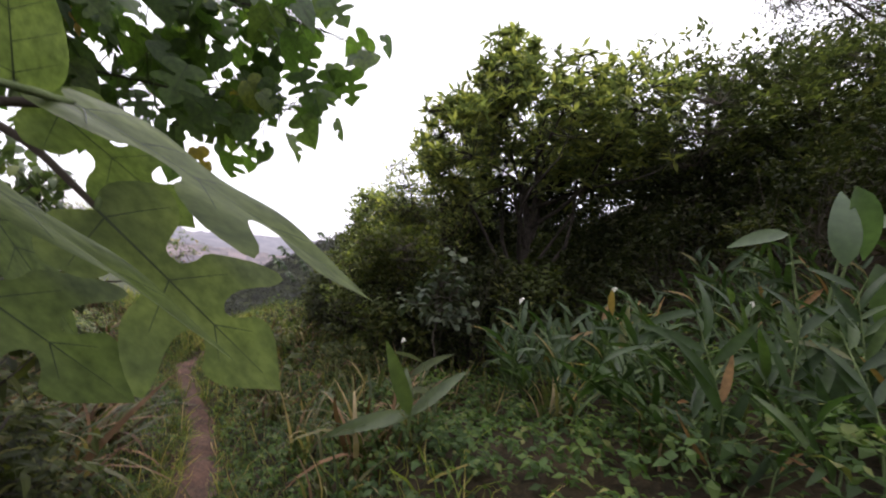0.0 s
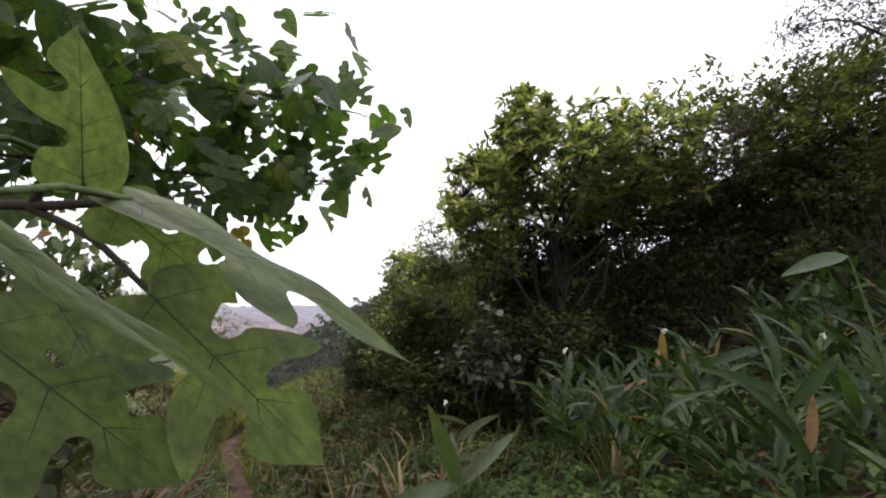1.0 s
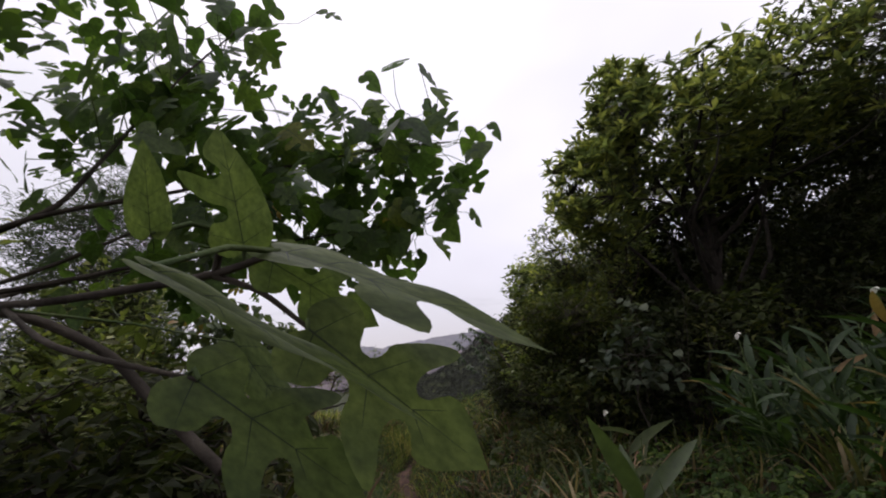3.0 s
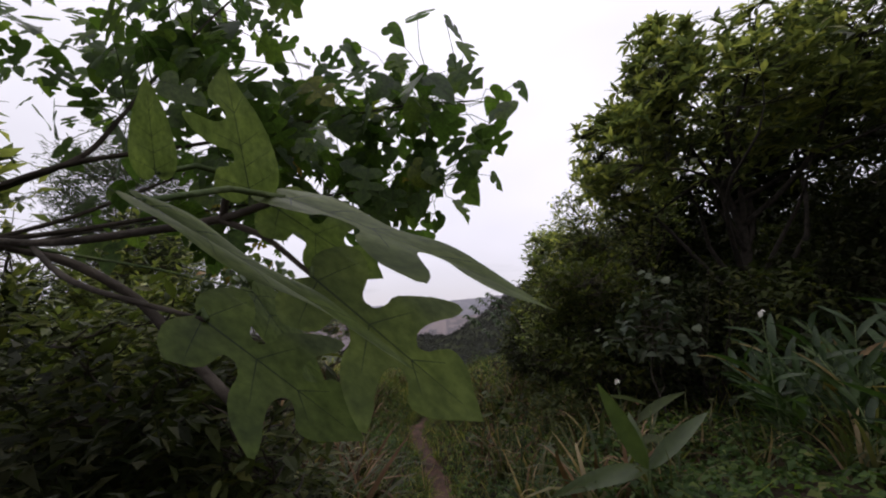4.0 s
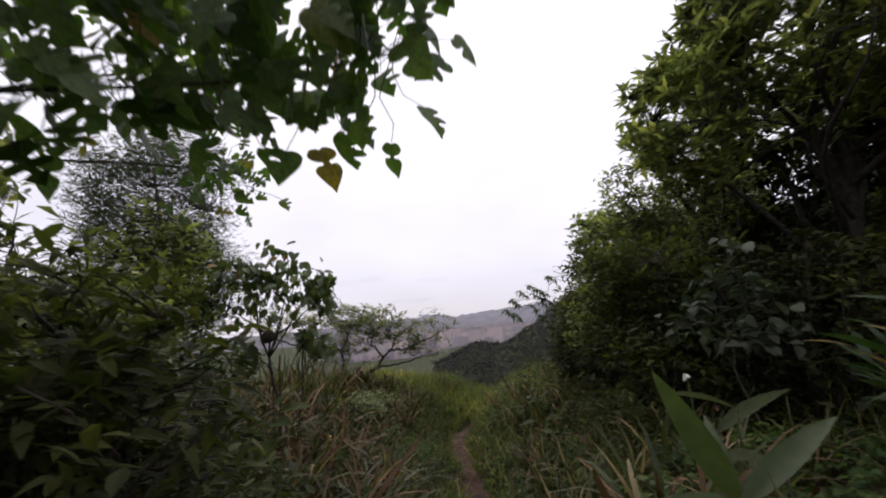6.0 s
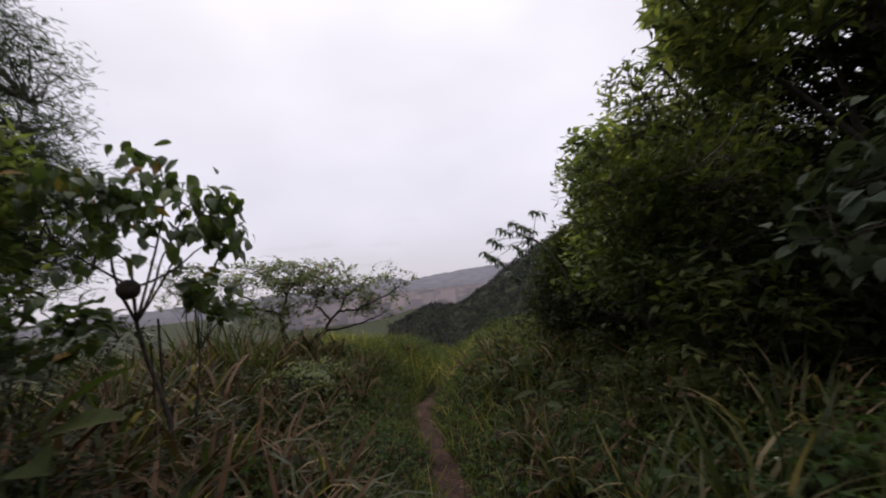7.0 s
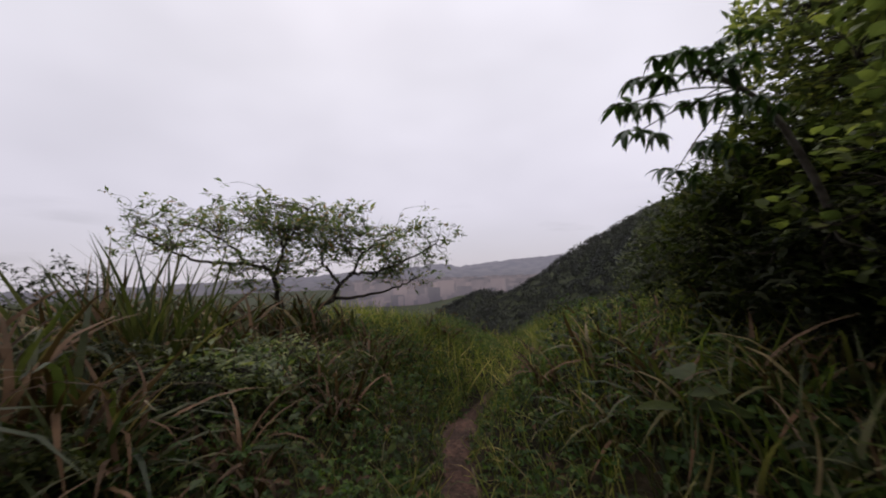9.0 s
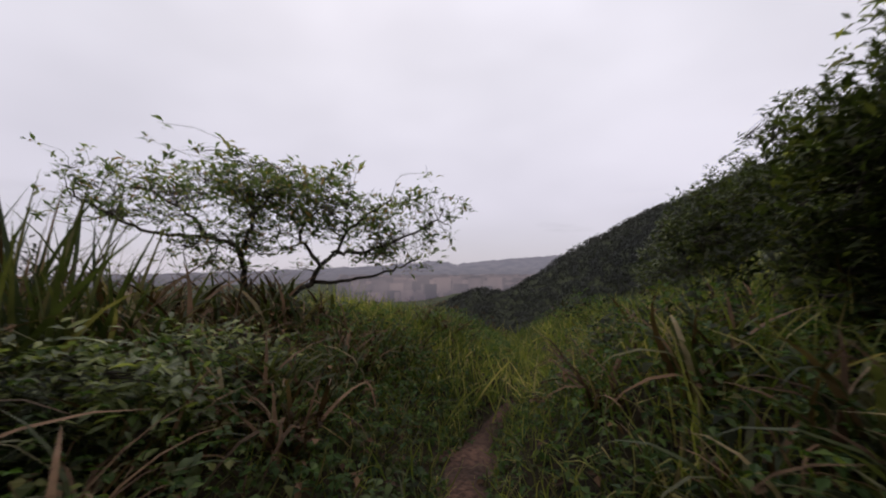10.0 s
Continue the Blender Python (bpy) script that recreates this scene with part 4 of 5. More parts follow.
def mulberry():
    """The paper mulberry whose branches reach over the trail from the left."""
    rng = np.random.default_rng(31)
    base = np.array([-2.1, -0.55, float(ground(-2.1, -0.55)) - 0.05])
    ob = holder("mulberry_tree", base, "paper mulberry tree with deeply lobed leaves reaching over the trail", "tree")
    fork = np.array([-1.75, 0.0, 1.7])
    rod("trunk", curve([base, (-2.05, -0.4, 0.7), (-1.9, -0.2, 1.25), fork]), 0.045, 0.022, M_BARK, ob, sides=9)
    limbs = {
        "a": [fork, (-1.34, 0.35, 1.97), (-1.27, 0.7, 2.14), (-1.12, 0.96, 2.28), (-0.8, 1.3, 2.42), (-0.56, 1.42, 2.42)],
        "b": [fork, (-1.36, 0.37, 1.78), (-1.39, 0.68, 1.9), (-1.25, 0.97, 1.99), (-1.02, 1.27, 2.06), (-0.68, 1.5, 2.12)],
        "c": [fork, (-1.35, 0.4, 2.0), (-1.32, 0.48, 2.18), (-1.34, 0.61, 2.45), (-1.32, 0.71, 2.65), (-1.2, 0.84, 2.9)],
        "d": [(-1.75, -0.05, 1.6), (-1.7, 0.5, 1.9), (-1.75, 0.9, 2.2), (-1.8, 1.3, 2.5), (-1.75, 1.7, 2.7)],
        "e": [(-1.75, -0.05, 1.6), (-1.95, 0.6, 1.9), (-2.15, 1.2, 2.12), (-2.3, 1.6, 2.25), (-2.35, 1.85, 2.3)],
    }
    mesh = [shape_mesh("mulberry_leaf", s, M_MULB, M_VEIN) for s in L_LOBED]
    green = leaf_mat("fresh_mulberry_leaf", [(0.0, (0.105, 0.15, 0.05)), (1.0, (0.155, 0.205, 0.07))], 0.55, 0.5, 14.0, True, 0.35)
    fresh = [shape_mesh("fresh_leaf", s, green, M_VEIN) for s in L_NEAR]
    twig_mesh = []
    for key, pts in limbs.items():
        line = curve(pts, 8)
        rod("limb", line, 0.009, 0.0025, M_BARK, ob)
        n = {"a": 120, "b": 140, "c": 75, "d": 65, "e": 60}[key]
        for k in range(n):
            f = rng.uniform(0.0, 1.0) ** 0.7 * (0.66 if key != "e" else 0.35)
            f = f + (0.34 if key != "e" else 0.65)
            p = line[int(f * (len(line) - 1))]
            side = np.clip([rng.normal(0, 0.15), rng.normal(0, 0.11), rng.normal(0.03, 0.1)], -0.2, 0.2)
            q = p + side * (0.5 + 0.9 * f)
            size = rng.uniform(0.085, 0.14) * (0.7 if key == "e" else 1.0)
            a = rng.uniform(0, 2 * np.pi)
            d = np.array([math.cos(a) * 0.6 + 0.1, math.sin(a) * 0.6 + 0.2, rng.uniform(-1.2, -0.15)])
            d = d / np.linalg.norm(d) * size
            face = (rng.normal(0.3, 0.4), rng.normal(-0.9, 0.35), 0.4)
            twig_mesh.append((wander(p, q, rng, 0.08, 3), 0.0022, 0.0012))
            leaf_part(ob, mesh[int(rng.choice([0, 0, 2, 2, 1, 3]))], aim(q, q + d, face, base, 1.05))
    # the rest of its leaves, over the left and closer in; the dense ball out of view is added for shade
    more = np.concatenate([ball_tips(rng, (-1.12, 1.15, 2.3), (0.45, 0.45, 0.3), 40, 0.1), ball_tips(rng, (-1.45, 0.95, 2.5), (0.5, 0.5, 0.4), 40, 0.15), ball_tips(rng, (-2.1, 0.5, 2.95), (0.9, 0.8, 0.5), 260, 0.2), ball_tips(rng, (-2.6, -0.7, 2.9), (1.7, 1.1, 0.8), 800, 0.2)])
    az = rng.uniform(0, 2 * np.pi, len(more))
    dirs = np.column_stack([np.cos(az), np.sin(az), rng.uniform(-1.2, 0.0, len(more))])
    upv = np.column_stack([rng.normal(0.3, 0.4, len(more)), rng.normal(-0.6, 0.4, len(more)), np.full(len(more), 0.8)])
    vv, ff = scatter([(s[0] * (1.05, 1, 1), s[1]) for s in L_LOBEDP], more, frames_from(dirs, upv), rng.uniform(0.08, 0.14, len(more)), rng=rng)
    part("foliage", to_mesh("foliage", vv - base, [ff], [M_MULBS], False), ob, kind="stuff")
    v, f = wood(twig_mesh, 4)
    part("petiole_spray", to_mesh("petiole_spray", v - base, [f], [M_STEM]), ob, kind="stuff")
    rod("dead_limb", curve([(-0.82, 0.06, 1.66), (-0.77, 0.2, 1.63), (-0.711, 0.284, 1.561), (-0.641, 0.315, 1.48), (-0.516, 0.342, 1.382)]), 0.007, 0.009, M_BARK, ob, "bare broken dark limb")
    # the spray that hangs closest to the eye
    stem = curve([fork, (-0.95, 0.02, 1.68), (-0.5, 0.09, 1.6), (-0.215, 0.114, 1.588), (-0.154, 0.119, 1.596)], 6)
    rod("limb", stem, 0.006, 0.0024, M_BARK, ob)
    fork_stems = [curve([(-0.215, 0.114, 1.588), (-0.204, 0.110, 1.606), (-0.194, 0.106, 1.617)], 5), curve([(-0.215, 0.114, 1.588), (-0.183, 0.128, 1.574), (-0.152, 0.143, 1.543)], 5), curve([(-0.5, 0.09, 1.6), (-0.324, 0.064, 1.547), (-0.213, 0.105, 1.515)], 5)]
    for line in fork_stems:
        rod("twig", line, 0.003, 0.0018, M_BARK, ob, sides=6)
    spray = [((-0.154, 0.117, 1.596), (0.004, 0.162, 1.527), 2, 0.34, 0.62),
             ((-0.176, 0.129, 1.595), (-0.125, 0.180, 1.546), 0, 0.62, 0.05),
             ((-0.149, 0.140, 1.542), (-0.048, 0.171, 1.455), 0, 0.62, 0.05),
             ((-0.220, 0.102, 1.519), (-0.129, 0.155, 1.439), 0, 0.58, 0.10),
             ((-0.120, 0.020, 1.564), (-0.018, 0.068, 1.499), 3, 0.12, 0.55),
             ((-0.182, 0.113, 1.603), (-0.175, 0.087, 1.681), 1, 0.62, 0.10),
             ((-0.200, 0.061, 1.606), (-0.189, 0.047, 1.659), 3, 0.50, 0.10),
             ((-0.609, 0.423, 1.569), (-0.498, 0.512, 1.367), 3, 0.34, 0.30)]
    eye = Vector((0.06, -0.07, 1.53))
    joints = np.concatenate([stem] + fork_stems)
    for p, q, k, wide_, lift in spray:
        face = (eye - Vector(p)).normalized() * (1 - lift) + Vector((0, 0, lift + 0.12))
        leaf_part(ob, fresh[k], aim(p, q, face, base, wide_))
        near = joints[int(np.argmin(np.linalg.norm(joints - p, axis=1)))]
        if np.linalg.norm(near - p) > 0.004:
            rod("petiole", [near, (near + p) / 2 + (0, 0, 0.006), p], 0.0022, 0.0016, M_STEM, ob, sides=5)
    yellow = shape_mesh("yellow_leaf", L_LOBED[1], *[leaf_mat("yellowing_leaf", [(0.0, (0.2, 0.17, 0.03)), (1.0, (0.34, 0.22, 0.03))], 0.6, 0.4, 12, True)] * 2)
    for p, d in (((-1.2, 0.95, 2.2), (0.08, 0.05, -0.09)), ((-1.05, 1.45, 1.9), (0.05, 0.05, -0.12))):
        leaf_part(ob, yellow, aim(p, np.array(p) + d, (0.3, -0.5, 1), base), "leaf", "yellowing leaf")
    return ob


mulberry()

# unseen trees added behind the start; their crowns shade the foreground
tree("evergreen_tree", (-2.6, -3.2, 0), (-2.4, -3.0, 3.6), [((-2.2, -2.6, 4.2), (2.2, 1.6, 1.4), 420), ((-0.2, -2.9, 4.6), (1.8, 1.3, 1.2), 300)], L_MID, M_EVER, M_BARK, "unseen evergreen tree behind the start, added for its shade", "tree", 27, per=9, size=0.2, r0=0.1)
tree("evergreen_tree", (3.2, -2.8, 0), (3.0, -2.7, 3.6), [((2.8, -2.4, 4.2), (2.2, 1.5, 1.4), 420)], L_MID, M_EVER, M_BARK, "unseen evergreen tree on the slope, added to shade the start", "tree", 28, per=9, size=0.2, r0=0.1)
tree("broadleaf_tree", (-4.6, -1.0, 0), (-4.4, -0.9, 3.0), [((-4.3, -0.6, 3.2), (1.6, 1.5, 1.4), 420), ((-5.0, 0.3, 2.4), (1.2, 1.0, 1.2), 260)], L_MID, M_EVER, M_BARK, "unseen broadleaf tree added to shade the undergrowth", "tree", 29, per=9, size=0.18, r0=0.08)

# ================= low growth =================


def field(rng, count, s_range, n_range, keep=None):
    """Spots in a stretch beside the trail, by distance along and across it."""
    box = np.column_stack([rng.uniform(-24, 9, count * 7), rng.uniform(-4, 24, count * 7)])
    s, n, _ = trail_coords(box[:, 0], box[:, 1])
    ok = (s > s_range[0]) & (s < s_range[1]) & (n > n_range[0]) & (n < n_range[1])
    if keep is not None:
        ok &= keep(s, n, rng.uniform(0, 1, len(s)))
    p = box[ok][:count]
    return np.column_stack([p, ground(p[:, 0], p[:, 1])])


def upright(rng, n, lean=0.2):
    z = np.column_stack([rng.normal(0, lean, n), rng.normal(0, lean, n), np.ones(n)])
    z /= np.linalg.norm(z, axis=1, keepdims=True)
    az = rng.uniform(0, 2 * np.pi, n)
    y = np.column_stack([np.cos(az), np.sin(az), np.zeros(n)])
    x = np.cross(y, z)
    x /= np.linalg.norm(x, axis=1, keepdims=True)
    return np.stack([x, np.cross(z, x), z], 2)


def patchy(p, scale, seed):
    """0..1, in soft patches over the ground."""
    return 0.5 + 0.25 * (np.sin(p[:, 0] * scale + seed) + np.sin(p[:, 1] * scale * 1.3 + 2 * seed + p[:, 0] * scale * 0.6))


def stuff(name, shapes, p, turns, sizes, mat, label, category, rng):
    v, f = scatter(shapes, p, turns, sizes, rng=rng)
    return tagged(part(name, to_mesh(name, v, [f], [mat], False)), label, category, kind="stuff")


rng = np.random.default_rng(40)
blades = [blade_shape(1.0, 0.03, 3, b_) for b_ in (0.25, 0.5, 0.8, 1.1)]
p = field(rng, 42000, (3.5, 20), (-11, 4), lambda s, n, r: (np.abs(n) > (0.1 + 0.12 * r) * (1 - smooth(9.8, 10.8, s))) & (r < np.maximum(np.maximum(0.2 + 0.8 * smooth(6.5, 10, s), smooth(3.5, 5.0, -n)), 0.25 * (n > 0))))
s_, n_, _ = trail_coords(p[:, 0], p[:, 1])
tall = 0.2 + 0.15 * smooth(0.3, 1.5, np.abs(n_)) + 0.25 * smooth(3.5, 6.5, np.abs(n_)) + 0.2 * smooth(9, 13, s_) + 0.16 * patchy(p, 1.7, 0.5)
tall *= 0.45 + 0.8 * patchy(p, 0.8, 4.0)
stuff("grass", blades, p, upright(rng, len(p), 0.42), tall * rng.uniform(0.6, 1.2, len(p)), M_GRASS, "yellow-green meadow grass over the slope", "grass", rng)


def herbs(count, s_range, n_range, low, high, size, mat, name, label, seed, keep=None):
    rng = np.random.default_rng(seed)
    p = field(rng, count // 3, s_range, n_range, keep)
    p = np.repeat(p, 3, axis=0)                       # leaves in threes
    h = low + (high - low) * np.repeat(rng.uniform(0, 1, len(p) // 3) ** 0.7, 3) * (0.25 + 0.75 * patchy(p, 2.6, seed) * (0.5 + patchy(p, 0.9, seed + 2)))
    side = np.abs(trail_coords(p[:, 0], p[:, 1])[1])
    p[:, 2] += h * (0.12 + 0.88 * smooth(0.08, 0.7, side))
    az = np.tile(np.arange(3) * 2.09, len(p) // 3) + np.repeat(rng.uniform(0, 6.3, len(p) // 3), 3)
    d = np.column_stack([np.cos(az), np.sin(az), rng.normal(-0.15, 0.3, len(p))])
    up = np.column_stack([rng.normal(0, 0.3, (len(p), 2)), np.ones(len(p))])
    stuff(name, L_HERB if size > 0.05 else L_KITE, p, frames_from(d, up), size * rng.uniform(0.6, 1.3, len(p)), mat, label, "herbs", rng)


clear = lambda s, n, r: np.abs(n) > (0.07 + 0.11 * r + 0.025 * np.sin(5 * s)) * (1 - smooth(9.8, 10.8, s))
herbs(48000, (-2.5, 7), (0.1, 4.8), 0.02, 0.38, 0.066, M_HERB, "ground_herbs", "low green trefoil herbs covering the bank", 41, clear)
herbs(24000, (0.5, 10), (-3.2, -0.1), 0.02, 0.4, 0.06, M_DIM, "ground_herbs", "low green herbs along the trail's left edge", 42, clear)
# bank weeds in the near-black green, so shade is in their colour
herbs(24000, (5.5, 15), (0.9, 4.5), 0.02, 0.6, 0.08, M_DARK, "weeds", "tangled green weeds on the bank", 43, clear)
herbs(70000, (0.5, 10.5), (0.05, 2.6), 0.01, 0.42, 0.05, M_HERB, "small_herbs", "dense small-leaved green weeds along the trail", 47, clear)
herbs(70000, (0.5, 10.5), (-2.8, -0.05), 0.01, 0.42, 0.05, M_HERB, "small_herbs", "dense small-leaved green weeds beside the trail", 48, clear)
p = field(rng, 10000, (2.6, 11), (-3.4, 1.6), clear)
stuff("grass", blades, p, upright(rng, len(p), 0.45), rng.uniform(0.18, 0.45, len(p)), M_REED, "loose grass blades among the weeds", "grass", rng)
herbs(54000, (7, 17), (-9, 3.5), 0.02, 0.6, 0.049, M_HERB, "meadow_weeds", "patches of leafy weeds in the meadow grass", 49, clear)
herbs(9000, (4, 16), (-8, 2.5), 0.1, 0.6, 0.05, M_BROWN, "meadow_weeds", "withered brown weeds in the meadow", 50, clear)
p = field(rng, 10000, (10.0, 17), (-4.5, 4.0))
stuff("grass", blades, p, upright(rng, len(p), 0.5), rng.uniform(0.3, 0.6, len(p)) * (0.7 + 0.5 * patchy(p, 1.3, 2.0)), M_GRASS, "tall meadow grass closing over the trail", "grass", rng)
p = field(rng, 15000, (0.8, 10.0), (-3.2, 1.3), clear)
stuff("grass", blades, p, upright(rng, len(p), 0.5), rng.uniform(0.14, 0.38, len(p)) * (0.6 + 0.7 * patchy(p, 1.9, 1.2)), M_GRASS, "short yellow-green grass on both sides of the trail", "grass", rng)
p = field(rng, 7500, (2.0, 10.5), (-0.36, 0.36), lambda s, n, r: np.abs(n) > 0.22 - 0.1 * r - 0.05 * smooth(4.5, 6, s) + 0.04 * np.sin(7 * s))
stuff("trailside_grass", blades, p, upright(rng, len(p), 0.6), rng.uniform(0.08, 0.3, len(p)), M_GRASS, "grass blades hanging over the trail's edges", "grass", rng)
litter = field(rng, 1500, (-1.0, 10), (-0.32, 0.32))
litter[:, 2] += 0.012 + rng.uniform(0, 0.02, len(litter))
stuff("leaf_litter", L_KITE, litter, frames_from(rng.normal(0, 1, (len(litter), 3)) * (1, 1, 0.15), np.tile([0, 0, 1.0], (len(litter), 1)) + rng.normal(0, 0.2, (len(litter), 3))), rng.uniform(0.02, 0.055, len(litter)), M_BROWN, "fallen dry leaves on the trodden earth", "leaves", rng)
# undergrowth coloured as if already in the trees' shade
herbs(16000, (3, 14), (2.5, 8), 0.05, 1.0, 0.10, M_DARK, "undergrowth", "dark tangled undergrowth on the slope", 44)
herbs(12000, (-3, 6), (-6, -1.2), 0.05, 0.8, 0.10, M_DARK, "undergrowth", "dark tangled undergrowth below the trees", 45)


# thicket that darkens the hollow: shade is painted into its leaves
rng = np.random.default_rng(46)
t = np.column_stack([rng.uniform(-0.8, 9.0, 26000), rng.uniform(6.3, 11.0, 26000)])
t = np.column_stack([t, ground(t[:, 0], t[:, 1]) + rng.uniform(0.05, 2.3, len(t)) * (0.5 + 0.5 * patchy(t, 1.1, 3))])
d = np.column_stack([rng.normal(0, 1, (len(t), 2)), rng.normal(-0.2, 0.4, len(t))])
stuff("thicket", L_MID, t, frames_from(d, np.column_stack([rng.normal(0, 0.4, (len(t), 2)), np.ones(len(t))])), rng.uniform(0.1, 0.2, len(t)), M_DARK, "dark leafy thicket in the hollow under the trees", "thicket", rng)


def ginger(seed, height, leaves):
    """A leaning cane with two ranks of long leaves; built at the origin."""
    rng = np.random.default_rng(seed)
    ob = holder("ginger_lily", (0, 0, 0), "ginger lily cane with long glossy green leaves", "plant", "ginger lilies on the bank")
    lean = rng.uniform(0.25, 0.6)
    line = curve([(0, 0, -0.08), (0, lean * 0.25, height * 0.5), (0, lean, height)], 8)
    rod("stem", line, 0.009, 0.004, M_STEM, ob, sides=6)
    for k in range(leaves):
        f = 0.25 + 0.75 * (k + 1) / leaves
        q = line[int(f * (len(line) - 1))]
        sx = 1 if k % 2 else -1
        d = np.array([sx * rng.uniform(0.35, 0.9), rng.uniform(0.1, 0.7), rng.uniform(0.45, 1.4)])
        d = d / np.linalg.norm(d) * rng.uniform(0.28, 0.46)
        leaf_part(ob, GING[int(rng.integers(3))], aim(q, q + d, (rng.normal(0, 0.35), rng.normal(-0.2, 0.35), 1), wide=0.95))
    return ob


M_GINGS = leaf_mat("ginger_leaf_single", [(0.0, (0.019, 0.04, 0.011)), (0.65, (0.038, 0.072, 0.02)), (0.93, (0.069, 0.109, 0.034)), (0.965, (0.184, 0.138, 0.051)), (1.0, (0.252, 0.138, 0.06))], 0.45, 0.3, 7.0, True, 0.22)
GING = [shape_mesh("ginger_leaf", leaf_shape(1.0, 0.17, 6, b_, 0.35), M_GINGS) for b_ in (0.05, 0.22, 0.5)]
canes = [ginger(50, 0.85, 9), ginger(51, 0.7, 8), ginger(52, 0.95, 11), ginger(53, 0.6, 8)]
rng = np.random.default_rng(54)
M_PETAL = material("white_petal", 0.6, 0.2)[0]
M_PETAL.node_tree.nodes["Principled BSDF"].inputs["Base Color"].default_value = (0.6, 0.58, 0.5, 1)
PETAL = shape_mesh("petal", leaf_shape(1.0, 0.7, 3, 0.6, 0.1), M_PETAL)
k = 0
while k < 225:
    x, y = rng.uniform(0.4, 4.0), rng.uniform(1.5, 4.9)
    if x < 1.3 and y < 2.4 or x < 0.95 and y < 3.3 or x < 0.6:
        continue
    m = pose(x, y, float(ground(x, y)), rng.normal(0, 14), rng.normal(0, 14), rng.normal(-10, 75)) @ Matrix.Diagonal((*[rng.uniform(0.52, 0.85)] * 3, 1))
    if k < 4:
        canes[k].matrix_basis = m.normalized()
        ob = canes[k]
    else:
        ob = copy_thing(canes[k % 4], m)
    k += 1
for k, (x, y, z) in enumerate([(1.36, 3.25, 1.62), (0.62, 3.3, 1.42), (2.0, 3.2, 1.2), (2.5, 3.3, 1.66), (-0.35, 3.6, 0.9)]):
    ob = holder("white_flower", (x, y, z), "white ginger lily blossom on its stalk", "flower", "white blossoms")
    rod("stalk", curve([(x, y, z), (x + 0.01, y + 0.02, z - 0.15), (x, y + 0.05, float(ground(x, y + 0.05)) - 0.03)], 4), 0.004, 0.005, M_STEM, ob, sides=5)
    for q in range(4):
        a = q * 1.7 + k
        lift = 0.05 * math.sin(2.3 * q + k)
        leaf_part(ob, PETAL, aim((x, y, z + 0.004 * q), (x + 0.026 * math.cos(a), y + 0.026 * math.sin(a), z + lift * 0.5 - 0.006), (0.2, -0.6, 0.8), (x, y, z)), "petal")


def rosette():
    """Three broad sword-like leaves rising from one crown."""
    base = np.array([-0.13, 2.67, 0.0])
    base[2] = float(ground(base[0], base[1])) - 0.03
    ob = holder("sapling_rosette", base, "young plant with broad upright sword-shaped leaves", "plant")
    mat = leaf_mat("sword_leaf", [(0.0, (0.064, 0.096, 0.032)), (1.0, (0.09, 0.128, 0.045))], 0.35, 0.3, 5.0, True)
    mesh = [shape_mesh("sword_leaf", leaf_shape(1.0, 0.19, 7, b_, 0.4), mat) for b_ in (0.05, 0.15, 0.5)]
    crown = np.array([-0.13, 2.67, 0.56])
    rod("stem", [base, (base + crown) / 2, crown], 0.012, 0.012, M_STEM, ob)
    for tip, k in (((-0.33, 2.49, 1.06), 0), ((0.21, 2.80, 0.9), 1), ((-0.56, 2.32, 0.58), 2), ((-0.22, 2.82, 0.86), 1)):
        leaf_part(ob, mesh[k], aim(crown, tip, (-0.05, -1, 0.7), base))
    return ob


rosette()


def broad_plant():
    """A wild banana-like plant: a few big paddle leaves on thick stalks."""
    base = np.array([2.5, 2.75, 0.0])
    base[2] = float(ground(base[0], base[1])) - 0.05
    ob = holder("paddle_leaf_plant", base, "plant with large paddle-shaped pale green leaves", "plant")
    mat = leaf_mat("paddle_leaf", [(0.0, (0.07, 0.12, 0.05)), (1.0, (0.12, 0.17, 0.08))], 0.4, 0.35, 5.0, True)
    mesh = [shape_mesh("paddle_leaf", leaf_shape(1.0, 0.3, 7, b_, 0.35), mat) for b_ in (0.35, 0.7)]
    for p, q, k in (((2.6, 2.62, 2.5), (2.8, 2.55, 2.0), 1), ((2.75, 2.6, 2.0), (2.8, 2.5, 1.55), 1), ((2.55, 2.6, 1.95), (2.5, 2.58, 2.5), 0), ((2.3, 2.75, 2.15), (1.95, 2.8, 2.08), 0), ((2.9, 2.9, 2.3), (3.25, 2.8, 2.45), 0)):
        rod("stalk", curve([base, (np.array(p) + base) / 2 + (0.05, 0.05, 0.1), p], 4), 0.013, 0.006, M_STEM, ob)
        leaf_part(ob, mesh[k], aim(p, q, (-0.6, -0.8, 0.4), base))
    return ob


broad_plant()


def reed_clump(seed, blades_n, length, width, dry, label, bend=(0.3, 0.95)):
    """Arching blades from one root; built at the origin."""
    rng = np.random.default_rng(seed)
    ob = holder("reed_clump", (0, 0, 0), label, "grass clump", "reed clumps beside the trail")
    shapes = [blade_shape(1.0, width, 6, b_) for b_ in np.linspace(*bend, 5)]
    for name, n, mat, ln in (("green_tuft", int(blades_n * (1 - dry)), M_REED, length), ("dry_tuft", int(blades_n * dry), M_DEAD, length * 0.95)):
        if n < 1:
            continue
        p = np.column_stack([rng.normal(0, 0.09, (n, 2)), np.full(n, -0.04)])
        v, f = scatter(shapes, p, upright(rng, n, 0.28), ln * rng.uniform(0.55, 1.1, n), rng=rng)
        part(name, to_mesh(name, v, [f], [mat], False), ob, kind="stuff")
    return ob


